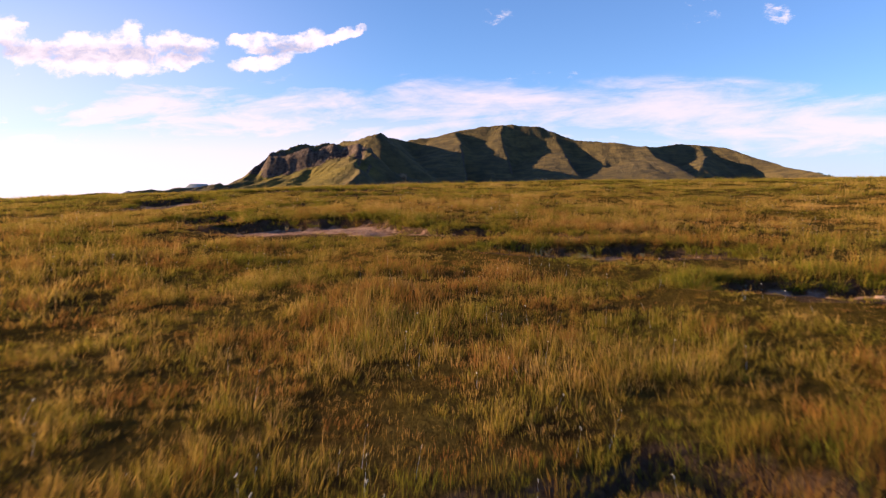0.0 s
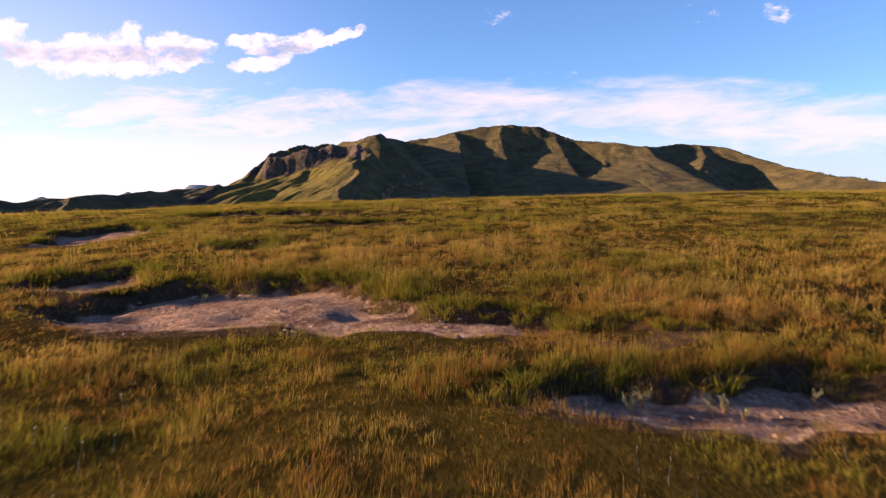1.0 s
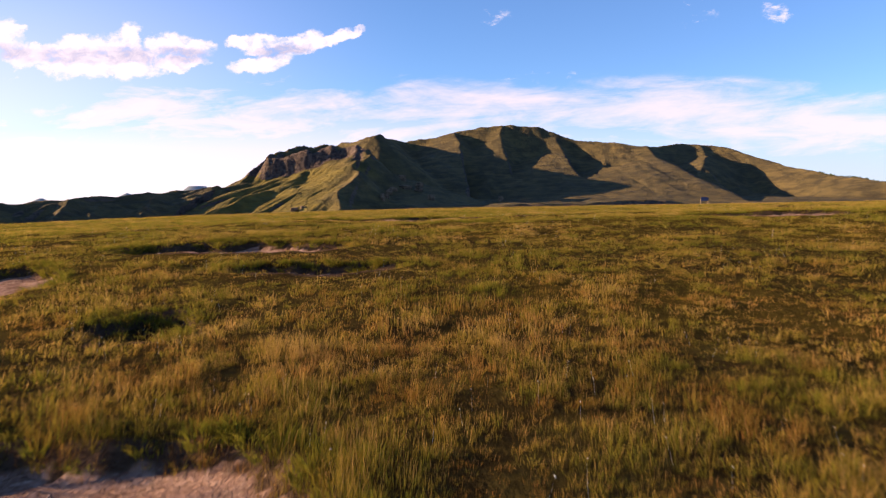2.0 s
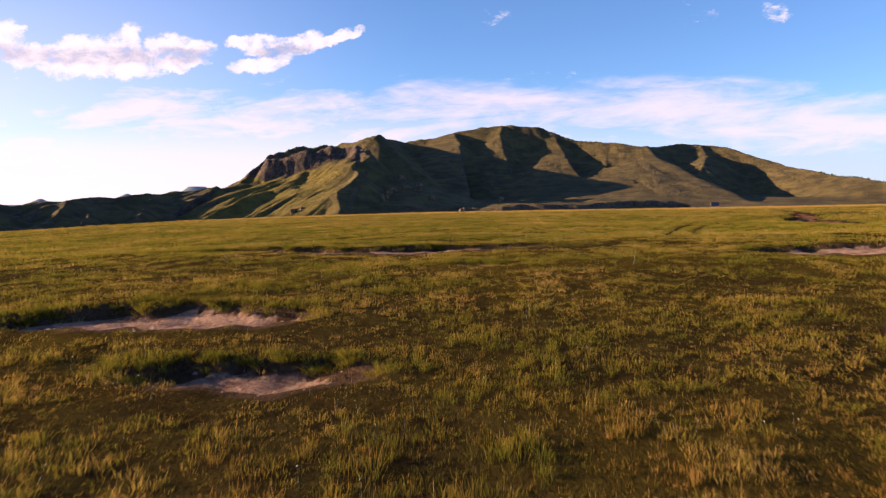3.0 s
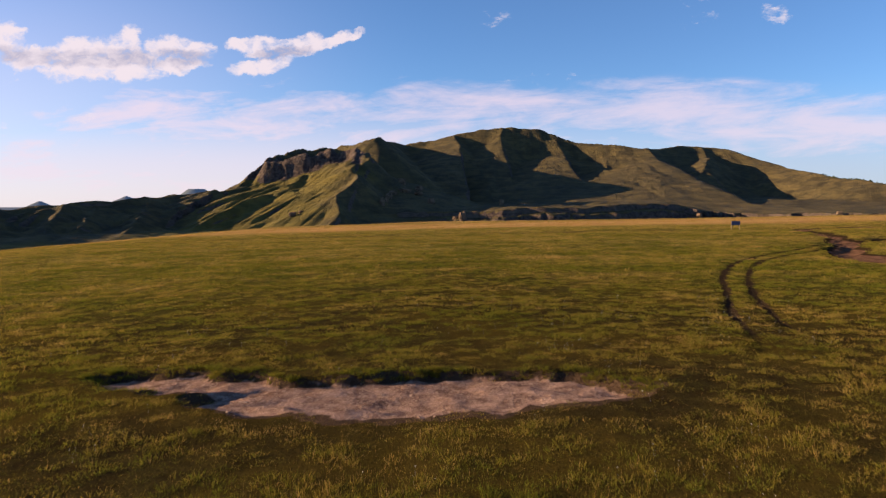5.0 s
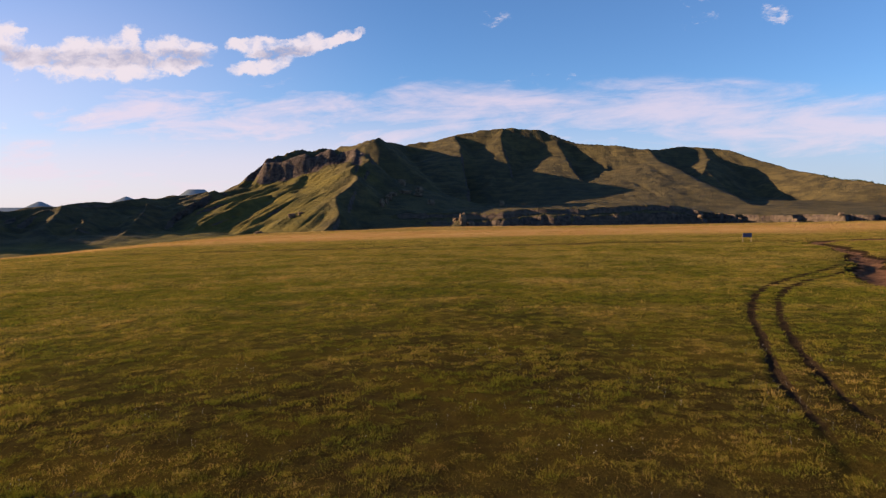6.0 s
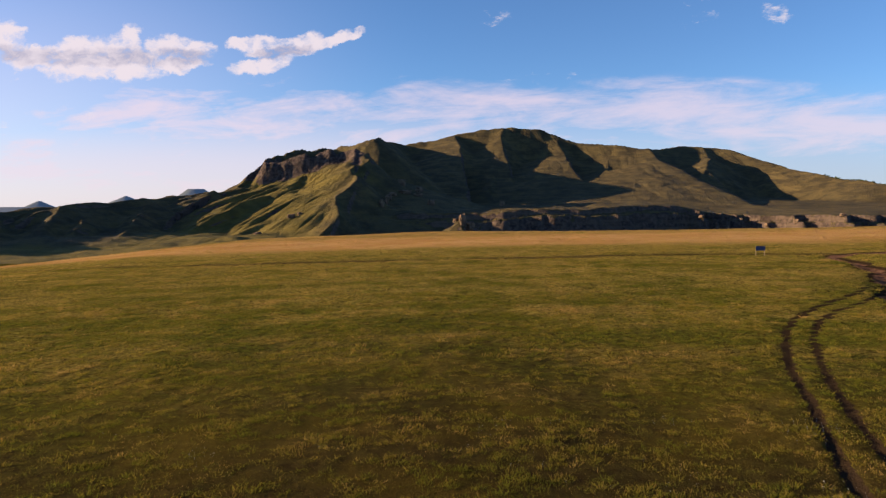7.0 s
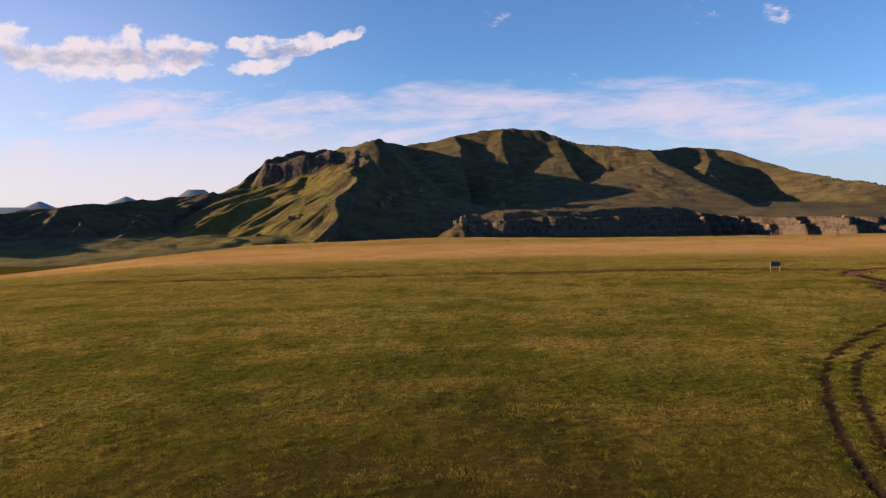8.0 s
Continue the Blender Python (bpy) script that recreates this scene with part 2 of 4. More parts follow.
def ground_fields(x, y):
    """Height, bare soil, red road soil and lush pan rims (0..1)."""
    z = np.interp(y, _ty, _tz) + np.where(x > 0, 0.018 * x, 0.022 * x)
    z = z - (0.010 + 0.022 * (1 - step(y, 5, 60))) * np.maximum(0, -x - 8) - 0.05 * np.maximum(0, -x - 60) * step(y, 40, 120)
    z = z + 0.10 * fbm(x / 9, y / 9, 21, 3) * step(np.abs(y + 10), 0, 6) + 0.035 * fbm(x / 1.3, y / 1.3, 31, 3)
    near = (x > -16) & (x < 16) & (y > -45) & (y < 12)
    depth, bare, rim_grass, bank = np.zeros_like(z), np.zeros_like(z), np.zeros_like(z), np.zeros_like(z)
    if near.any():
        depth[near], bare[near], rim_grass[near], bank[near] = pan_field(x[near], y[near])
    z = z - depth + bare * (0.045 * fbm(x * 2.0, y * 2.4, 41, 3) + 0.03 * fbm(x * 0.7, y * 0.7, 45, 2))
    # wheel ruts, the dirt road with its cut banks, the crossing track
    wob = 0.08 * bumps(x * 0.5, y * 0.5, 51)
    rut = 1 - step(np.minimum(near_line(x, y, RUT_LEFT), near_line(x, y, RUT_RIGHT)) + wob - 0.003 * np.maximum(y - 15, 0), 0.12, 0.32)
    rut = rut * (0.35 + 0.65 * step(y, 5, 16))
    z = z - 0.10 * rut
    d = near_line(x, y, ROAD) + 0.8 * bumps(x * 0.23, y * 0.23, 61)
    road = 1 - step(d, 1.5 - 0.5 * step(y, 62, 76), 2.1 - 0.5 * step(y, 62, 76))
    wheel = 1 - step(np.abs(np.abs(d - 0.1) - 0.8), 0.15, 0.45)
    z = z - road * (0.55 * step(y, 44, 60) * (1 - step(y, 88, 96)) + 0.12) - 0.08 * wheel * road
    hollow = 1 - step(np.hypot((x - 54.5) / 4.2, (y - 67.5) / 5.0) + 0.3 * bumps(x * 0.4, y * 0.4, 63), 0.75, 1.0)
    z = z - 0.9 * hollow
    line = 1 - step(near_line(x, y, TRACK) + 0.6 * bumps(x * 0.1, y * 0.1, 71), 1.8, 2.7)
    z = z - 0.20 * line
    # the rim of the tableland, then the valley
    rim = 222 + 14 * bumps(x / 60, x * 0 + 3, 81) + np.where(x < 0, -2.4 * np.maximum(0, -x - 66), -0.10 * x)
    out = np.maximum(0, y - rim)
    z = z - np.where(out < 120, out * out * 0.0016, 23.0 + (out - 120) * 0.384).clip(0, 46)
    z = np.maximum(z, -46 + 0 * z) + 1.2 * fbm(x / 90, y / 90, 91, 3) * step(y, 260, 420)
    soil = np.maximum(bare, 0.0)
    red = np.maximum(np.maximum(road, hollow), np.maximum(0.6 * rut, 0.36 * line))
    return z, soil, red, rim_grass, bank


def dryness_field(x, y):
    """How dry the grass is: 0 green, 1 straw."""
    base = np.interp(y, (-40, -22, -12, 0, 12, 40, 60, 85, 104, 118, 138, 180, 205), (0.41, 0.49, 0.37, 0.39, 0.31, 0.33, 0.43, 0.48, 0.52, 0.58, 0.78, 0.74, 0.55))
    patch = 0.13 * bumps(x / 1.9, y / 1.0, 207) + 0.10 * bumps(x / 0.7, y / 0.5, 209) + 0.17 * fbm(x / 2.4, y / 2.4, 201, 3)
    return base + patch * np.interp(y, (-12, 6), (1.0, 0.80)) + 0.10 * fbm(x / 11, y / 5, 205, 3) + 0.08 * bumps(x / 16, y / 2.6, 206) * (y > -6)


def grid_mesh(name, x, y, z, attributes, material, smooth=True):
    """A sheet over the grid points x, y, z (2D arrays)."""
    rows, cols = x.shape
    me = bpy.data.meshes.new(name)
    me.vertices.add(rows * cols)
    me.vertices.foreach_set("co", np.stack([x, y, z], -1).astype(np.float32).ravel())
    a = (np.arange(rows - 1)[:, None] * cols + np.arange(cols - 1)[None]).ravel()
    quads = np.stack([a, a + 1, a + cols + 1, a + cols], -1).astype(np.int32)
    me.loops.add(quads.size)
    me.loops.foreach_set("vertex_index", quads.ravel())
    me.polygons.add(len(quads))
    me.polygons.foreach_set("loop_start", np.arange(0, quads.size, 4, dtype=np.int32))
    me.update(calc_edges=True)
    me.polygons.foreach_set("use_smooth", np.full(len(quads), smooth))
    for key, values in attributes.items():
        me.attributes.new(key, "FLOAT", "POINT").data.foreach_set("value", values.astype(np.float32).ravel())
    me.materials.append(material)
    return new(name, me)


def material(name):
    m = bpy.data.materials.new(name)
    m.use_nodes = True
    n = Net(m.node_tree)
    out = n.add("ShaderNodeOutputMaterial")
    return m, n, out


def surface(n, out, colour, rough=0.9, bump=None, strength=0.5, distance=0.05, specular=0.25):
    s = n.add("ShaderNodeBsdfPrincipled", Base_Color=colour, Roughness=rough)
    s.inputs["Specular IOR Level"].default_value = specular
    if bump is not None:
        b = n.add("ShaderNodeBump", Strength=strength, Distance=distance, Height=bump)
        n.tree.links.new(b.outputs[0], s.inputs["Normal"])
    n.tree.links.new(s.outputs[0], out.inputs[0])
    return s


def attr(n, name):
    a = n.add("ShaderNodeAttribute")
    a.attribute_name = name
    return a


def ground_material():
    m, n, out = material("veld_ground")
    p = n.add("ShaderNodeTexCoord").outputs["Object"]
    fine, mid, broad = n.noise(p, 14.0, 6, 0.65), n.noise(p, 1.6, 5, 0.6), n.noise(p, 0.12, 4, 0.55)
    litter = n.mix(n.ramp(mid, 0.35, 0.65), (0.027, 0.018, 0.008, 1), (0.045, 0.034, 0.011, 1))
    litter = n.mix(n.ramp(broad, 0.4, 0.62), litter, (0.055, 0.038, 0.009, 1))
    litter = n.mix(n.math("MULTIPLY", n.ramp(fine, 0.5, 0.75), 0.35), litter, (0.09, 0.055, 0.018, 1))
    low = n.mix(n.ramp(attr(n, "sward").outputs["Fac"], 0.2, 0.62), (0.118, 0.124, 0.018, 1), (0.315, 0.235, 0.053, 1))
    tuft = n.ramp(n.math("ADD", n.math("MULTIPLY", fine, 0.45), n.math("MULTIPLY", n.noise(p, 3.4, 5, 0.65), 0.55)), 0.40, 0.58)
    litter = n.mix(n.math("MULTIPLY", tuft, attr(n, "short").outputs["Fac"]), litter, low)
    straw = n.mix(n.ramp(n.noise(p, 0.05, 5, 0.6), 0.35, 0.65), (0.38, 0.205, 0.075, 1), (0.46, 0.265, 0.105, 1))
    litter = n.mix(attr(n, "dry").outputs["Fac"], litter, straw)
    clay = n.mix(n.ramp(mid, 0.3, 0.7), (0.130, 0.074, 0.056, 1), (0.31, 0.19, 0.145, 1))
    clay = n.mix(n.math("MULTIPLY", n.ramp(n.math("ADD", n.math("MULTIPLY", fine, 0.5), n.math("MULTIPLY", n.noise(p, 4.5, 6, 0.7), 0.5)), 0.46, 0.60), 0.55), clay, (0.44, 0.30, 0.23, 1))
    red = n.mix(n.ramp(mid, 0.35, 0.7), (0.12, 0.060, 0.036, 1), (0.22, 0.12, 0.075, 1))
    red = n.mix(n.ramp(attr(n, "red").outputs["Fac"], 0.62, 0.75), (0.044, 0.028, 0.016, 1), red)
    colour = n.mix(n.ramp(attr(n, "bare").outputs["Fac"], 0.35, 0.7), litter, clay)
    # brown bank earth, darkened further to paint the shade between its overhanging tufts
    colour = n.mix(n.ramp(attr(n, "bank").outputs["Fac"], 0.3, 0.8), colour, n.mix(mid, (0.038, 0.025, 0.017, 1), (0.095, 0.058, 0.037, 1)))
    colour = n.mix(n.ramp(attr(n, "red").outputs["Fac"], 0.2, 0.45), colour, red)
    clods = n.noise(p, 9.0, 5, 0.7)
    relief = n.math("ADD", n.math("ADD", n.math("MULTIPLY", fine, 0.35), mid), n.math("MULTIPLY", n.ramp(clods, 0.44, 0.56), 0.22))
    hummock = n.math("ADD", n.math("MULTIPLY", n.noise(p, 4.2, 6, 0.7), 3.2), n.math("MULTIPLY", n.noise(p, 1.1, 4, 0.6), 2.6))
    relief = n.math("ADD", relief, n.math("MULTIPLY", hummock, attr(n, "short").outputs["Fac"]))
    surface(n, out, colour, 1.0, relief, 1.0, 0.11, 0.0)
    return m


def spread(start, stop, first, growth):
    """Coordinates whose spacing grows from first."""
    out, gap = [start], first
    while abs(out[-1] - start) < abs(stop - start):
        out.append(out[-1] + math.copysign(gap, stop - start))
        gap *= growth
    return out


gx = np.arange(-12.5, 12.51, 0.165)
gx = np.array(spread(-12.5, -4900, 0.16, 1.05)[::-1] + list(gx[1:-1]) + spread(12.5, 4900, 0.16, 1.05))
gy = np.arange(-40.0, 6.01, 0.14)
gy = np.array(spread(-40.0, -4900, 0.3, 1.16)[::-1] + list(gy[1:-1]) + spread(6.0, 120, 0.18, 1.014) + spread(121.5, 4900, 1.5, 1.05))
GX, GY = np.meshgrid(gx, gy)
GZ, soil, red, _, bank = ground_fields(GX, GY)
dry = step(GY + 6 * fbm(GX / 25, GY / 25, 3, 3), 124, 146) * (1 - 0.55 * step(GY + 8 * fbm(GX / 40, GY / 20, 6, 3), 180, 205)) * (1 - step(GY, 260, 330))
sward = np.where(GY > 300, 0.16, dryness_field(GX, GY))
tagged(grid_mesh("ground", GX, GY, GZ, {"bare": soil, "red": red, "dry": dry, "bank": bank, "sward": sward, "short": step(GY + 0.6 * np.abs(GX), 14, 66) * (1 - 0.6 * step(GY, 240, 330))}, ground_material()),
       "open highland grass plain with bare eroded pans", "ground", kind="structure")


# ---- mountain ----
def ridge_height(x, y, line, slope, fall=None, east=None):
    """Height of a tent-like ridge along a line of (x, y, z); east: the slope on its right-hand (+x) side, fall: a profile instead."""
    best = np.full(np.shape(x), -1e9)
    for (ax, ay, az), (bx, by, bz) in zip(line[:-1], line[1:]):
        vx, vy = bx - ax, by - ay
        t = np.clip(((x - ax) * vx + (y - ay) * vy) / (vx * vx + vy * vy), 0, 1)
        d = np.hypot(x - ax - t * vx, y - ay - t * vy)
        if fall is not None:
            drop = np.interp(d, fall[0], fall[1])
        else:
            drop = d * (slope if east is None else np.where(x > ax + t * vx, east, slope))
        best = np.maximum(best, az + (bz - az) * t - drop)
    return best


def soft_max(a, b, k):
    h = np.clip(0.5 + 0.5 * (a - b) / k, 0, 1)
    return b + (a - b) * h + k * h * (1 - h)


CRAG = ((-358, 1420, 103), (-312, 1425, 111), (-265, 1430, 120), (-220, 1440, 127), (-172, 1440, 126), (-165, 1410, 121), (-159, 1380, 117))
SHOULDER = ((-435, 1300, 33), (-426, 1340, 41), (-411, 1400, 61), (-398, 1440, 83), (-378, 1500, 113), (-341, 1560, 138), (-297, 1600, 148), (-252, 1650, 158))
CRAG_RIBS = (((-235, 1400, 76), (-330, 1180, 22), (-385, 1000, -36), (-400, 900, -50)), ((-300, 1440, 84), (-400, 1230, 20), (-440, 1060, -30)),
             ((-190, 1340, 80), (-255, 1150, 18), (-300, 980, -34), (-310, 860, -50)), ((-270, 1420, 80), (-350, 1200, 20), (-400, 1020, -30)))
CRAG_SPUR = ((-159, 1380, 117), (-138, 1310, 98), (-166, 1240, 80), (-143, 1150, 52), (-168, 1060, 22), (-148, 980, -4), (-172, 880, -46))
MAIN = ((-252, 1650, 156), (-207, 1620, 159), (-156, 1600, 170), (-164, 2100, 205), (-125, 2200, 209), (-7, 2220, 223), (93, 2230, 252), (226, 2250, 267), (319, 2250, 260),
        (430, 2200, 214), (545, 2150, 199), (645, 2100, 182), (785, 2200, 200), (868, 2200, 196), (915, 2160, 184), (945, 2050, 150), (965, 1900, 112), (985, 1720, 84), (1000, 1560, 62),
        (1040, 1450, 45), (1100, 1380, 30))
# crest lines of the spurs with the slopes of their sunlit and their shaded flanks
SPURS = ((((48, 2210, 236), (58, 2050, 187), (56, 1980, 151), (28, 1880, 108), (8, 1700, 54)), 0.34, 0.75),
         (((196, 2240, 262), (190, 2160, 218), (193, 2080, 175), (180, 2010, 145), (148, 1900, 106), (121, 1740, 55)), 0.42, 0.80),
         (((366, 2200, 221), (374, 2110, 174), (350, 2020, 120), (359, 1900, 51), (352, 1800, 16)), 0.30, 0.62),
         (((505, 2085, 146), (487, 2000, 123), (438, 1850, 73), (384, 1690, 30), (346, 1600, 15)), 0.45, 0.80),
         (((636, 2100, 184), (633, 1980, 143), (607, 1850, 96), (560, 1650, 32)), 0.22, 0.70),
         (((832, 2185, 192), (822, 2110, 165), (775, 1980, 144), (715, 1860, 115), (640, 1720, 64), (578, 1600, 31)), 0.42, 0.60))
# the first three points are an unseen extension, added to shade the valley floor
WEST = ((-860, 600, 25), (-710, 790, 25), (-645, 870, 14), (-604, 930, 2), (-582, 970, 8), (-567, 1000, 10), (-532, 1100, 11), (-512, 1180, 19), (-489, 1300, 32), (-462, 1320, 38), (-435, 1300, 37))
WEST_SPURS = (((-439, 1380, 15), (-444, 1180, -23), (-409, 1000, -35)), ((-498, 1170, 14), (-455, 1000, -14), (-415, 850, -36)),
              ((-555, 980, 5), (-529, 900, -15), (-486, 800, -39)), ((-544, 1070, 8), (-502, 940, -16), (-457, 830, -38)))
KNOLL = ((-22, 895, -45), (8, 920, -33), (28, 940, -6), (36, 950, -10), (60, 975, -32))
BAYS = np.array((60, 140, 205, 260, 330, 375, 420, 459, 481, 501, 535, 559, 598, 656, 696, 754, 840, 950))


def bench_edge(x):
    """Line of the sandstone cliff, from its recess behind the crag to its open end."""
    return np.interp(x, (100, 238, 524, 560, 620, 900), (1060, 1080, 1180, 1120, 1060, 1000))


def mountain_fields(x, y):
    wx = x + 5 * fbm(x / 150, y / 150, 101, 2) + 3 * fbm(x / 42, y / 42, 103, 2)
    wy = y + 6 * fbm(x / 190, y / 190, 105, 2)
    h = ridge_height(wx, wy, MAIN, np.interp(x, (430, 560, 700, 860, 930), (0.85, 0.58, 0.56, 0.48, 0.38)))
    for s, sunny, lee in SPURS:
        h = soft_max(h, ridge_height(wx, wy, s, sunny, east=lee), 11.0)
    jag = 15 * fbm(x / 58, y / 58, 115, 4, 0.45)
    crag = ridge_height(wx + jag, wy + jag, CRAG, 0, ((0, 14, 46, 120, 700), (0, 4, 46, 74, 250)))
    crag = soft_max(crag, ridge_height(wx, wy, CRAG_SPUR, 0.45, east=0.8), 6.0)
    crag = soft_max(crag, ridge_height(wx, wy, SHOULDER, 0, ((0, 40, 90, 700), (0, 38, 72, 300))), 4.0)
    for s in CRAG_RIBS:
        crag = soft_max(crag, ridge_height(wx, wy, s, 0.42), 5.0)
    crag = crag + 5 * fbm(x / 17, y / 30, 187, 3) * step(crag, 70, 95) * step(x, -420, -380)
    h = soft_max(h, crag, 6.0)
    west = ridge_height(wx, wy, WEST, 0.24, east=0.46)
    for s in WEST_SPURS:
        west = soft_max(west, ridge_height(wx, wy, s, 0.40, east=0.6), 5.0)
    h = soft_max(h, west + 3 * fbm(x / 55, y / 55, 179, 4) * step(west, -46, -20), 6.0)
    h = soft_max(h, ridge_height(wx, wy, KNOLL, 0.75, east=1.5) + 3 * fbm(x / 11, y / 11, 177, 3), 2.0)
    # sandstone bench with buttresses along its edge
    rough = 0.14 + 0.86 * step(x, 400, 450)
    k = np.clip(np.searchsorted(BAYS, x), 1, len(BAYS) - 1)
    width = (BAYS[k] - BAYS[k - 1]).astype(float)
    nose = np.clip((x - BAYS[k - 1]) / width, 0, 1)
    nose = np.where(nose < 0.45, nose / 0.45, (1 - nose) / 0.55)
    bays = rough * (-0.85 * width * nose + 6 * fbm(x / 15, y / 15, 123, 3)) + 10 * bumps(x / 190, y * 0, 125)
    edge = bench_edge(x) + 14 + bays
    inside = y - edge
    west_end = step(x, -140, -70)
    bench = np.interp(x, (100, 260, 330, 390, 420, 445, 550, 900), (0, 4, 8, 8, 5, -3, -7, -6)) + np.interp(x, (260, 400), (0.015, 0.05)) * np.maximum(0, y - bench_edge(x)) + 2.5 * fbm(x / 120, y / 120, 131, 3) + (1 - step(x, 260, 420)) * 4 * fbm(x / 48, y / 60, 135, 3)
    wall = 0.8 * step(inside + 4 * fbm(x / 11, y / 11, 127, 2), -16, 4) + 0.2 * step(inside, 0, 22)
    talus = -46 + 14 * step(inside, -45, 0)
    shelf = np.where(wall > 0, talus + (bench - talus) * wall, talus)
    ledge = bench - 11 * (1 - step(inside, 16, 22))
    shelf = np.minimum(shelf, np.maximum(ledge, talus))
    shelf = -46 + (shelf + 46) * west_end
    h = soft_max(h, shelf - 6 * (1 - step(y, 770, 850)), 5.0)
    gully = np.abs(bumps(x / 46 + 0.3 * bumps(x / 90, y / 90, 141), y / 260, 143))
    steep = step(h, 0, 60)
    h = h - steep * (1.6 + 2.4 * step(-x, 60, 140)) * (1 - step(gully, 0.0, 0.45)) + (0.9 * fbm(x / 40, y / 40, 151, 4) + 3.0 * fbm(x / 75, y / 110, 155, 4)) * step(h, -30, 40)
    craggy = (1 - step(y, 1490, 1530)) * step(crag + 22 * step(-x, 260, 330) + 9 * fbm(x / 26, y / 26, 185, 3), 76, 98) * step(x, -480, -400) * (1 - step(x, -175, -120)) * step(crag - h, -14, 4)
    # diagonal ribs and runnels down the turf below the crag
    across, along = 0.90 * x - 0.43 * y, 0.43 * x + 0.90 * y
    runnel = np.abs(bumps(across / 24 + 0.4 * bumps(x / 60, y / 60, 171), along / 170, 173)) + 0.5 * np.abs(bumps(across / 11, along / 90, 175))
    h = h + 7.0 * (runnel - 0.5) * (1 - step(x, -210, -130)) * step(h, -42, -20) * (1 - step(crag, 84, 104)) * step(y, 780, 900)
    fan = -50 + 0.05 * np.clip(y - 560, 0, 320) * (1 - step(x, -260, -120)) + (2.5 * fbm(x / 60, y / 60, 161, 4) + 3 * np.abs(bumps(x / 38, y / 120, 165))) * step(y, 600, 700)
    return soft_max(h, fan, 4.0), craggy


def mountain_material():
    m, n, out = material("mountain_turf_and_rock")
    p = n.add("ShaderNodeTexCoord").outputs["Object"]
    broad, mid, fine = n.noise(p, 0.006, 5, 0.6), n.noise(p, 0.03, 6, 0.65), n.noise(p, 0.16, 5, 0.65)
    turf = n.mix(n.ramp(broad, 0.35, 0.65), (0.088, 0.068, 0.030, 1), (0.126, 0.093, 0.038, 1))
    turf = n.mix(n.math("MULTIPLY", n.ramp(mid, 0.42, 0.62), 0.75), turf, (0.040, 0.033, 0.020, 1))
    turf = n.mix(n.math("MULTIPLY", n.ramp(fine, 0.48, 0.66), 0.5), turf, (0.118, 0.084, 0.030, 1))
    scrub = n.noise(p, 0.45, 4, 0.7)
    turf = n.mix(n.math("MULTIPLY", n.ramp(scrub, 0.52, 0.66), 0.7), turf, (0.040, 0.037, 0.032, 1))
    sep = n.add("ShaderNodeSeparateXYZ", i0=p)
    terrace = n.noise(n.xyz(n.math("MULTIPLY", sep.outputs[0], 0.012), n.math("MULTIPLY", sep.outputs[1], 0.012), n.math("MULTIPLY", sep.outputs[2], 0.11)), 1.0, 5, 0.65)
    turf = n.mix(n.math("MULTIPLY", n.ramp(terrace, 0.50, 0.60), 0.55), turf, (0.046, 0.036, 0.020, 1))
    lush = n.mix(n.ramp(mid, 0.35, 0.65), (0.165, 0.122, 0.026, 1), (0.088, 0.072, 0.018, 1))
    turf = n.mix(n.math("MULTIPLY", attr(n, "lush").outputs["Fac"], 0.85), turf, lush)
    rock = n.mix(n.ramp(fine, 0.35, 0.7), (0.042, 0.031, 0.028, 1), (0.130, 0.090, 0.072, 1))
    strata = n.noise(n.xyz(n.math("MULTIPLY", sep.outputs[0], 0.01), n.math("MULTIPLY", sep.outputs[1], 0.01), n.math("MULTIPLY", sep.outputs[2], 0.22)), 1.0, 4, 0.6)
    rock = n.mix(n.math("MULTIPLY", n.ramp(n.math("ADD", n.math("MULTIPLY", strata, 0.6), n.math("MULTIPLY", mid, 0.4)), 0.42, 0.62), n.ramp(sep.outputs[2], 60, 20)), rock, (0.115, 0.082, 0.060, 1))
    colour = n.mix(n.ramp(n.math("ADD", attr(n, "rock").outputs["Fac"], n.math("MULTIPLY", n.math("SUBTRACT", mid, 0.5), 0.8)), 0.40, 0.62), turf, rock)
    surface(n, out, colour, 0.9, n.math("ADD", n.math("ADD", n.math("MULTIPLY", fine, 0.6), mid), n.math("MULTIPLY", scrub, 0.25)), 1.0, 7.0, 0.10)
    return m


def build_mountain():
    u = np.concatenate([np.linspace(-1.75, -0.70, 50)[:-1], np.linspace(-0.70, 0.70, 620), np.linspace(0.70, 0.86, 24)[1:]])
    rows = np.concatenate([np.linspace(520, 800, 30)[:-1], np.linspace(800, 1340, 190)[:-1], np.linspace(1340, 2300, 160), np.linspace(2300, 2900, 40)[1:]])
    U, Y = np.meshgrid(u, rows)
    X = U * Y
    Z, craggy = mountain_fields(X, Y)
    zy, zx = np.gradient(Z, axis=0) / np.gradient(Y, axis=0), np.gradient(Z, axis=1) / np.gradient(X, axis=1)
    slope = np.hypot(zx, zy)
    return tagged(grid_mesh("mountain", X, Y, Z, {"rock": np.maximum(step(slope, 0.95, 1.6), 0.78 * craggy), "lush": (1 - step(X + 30 * fbm(X / 50, Y / 50, 181, 3), -200, -120)) * np.maximum(step(X, -450, -370), 1 - step(Z, -42, -34)) * (1 - step(Z, 60, 110))}, mountain_material()),
                  "grass-covered mountain with dark crags and a sandstone cliff band", "mountain", kind="structure")


mountain = build_mountain()


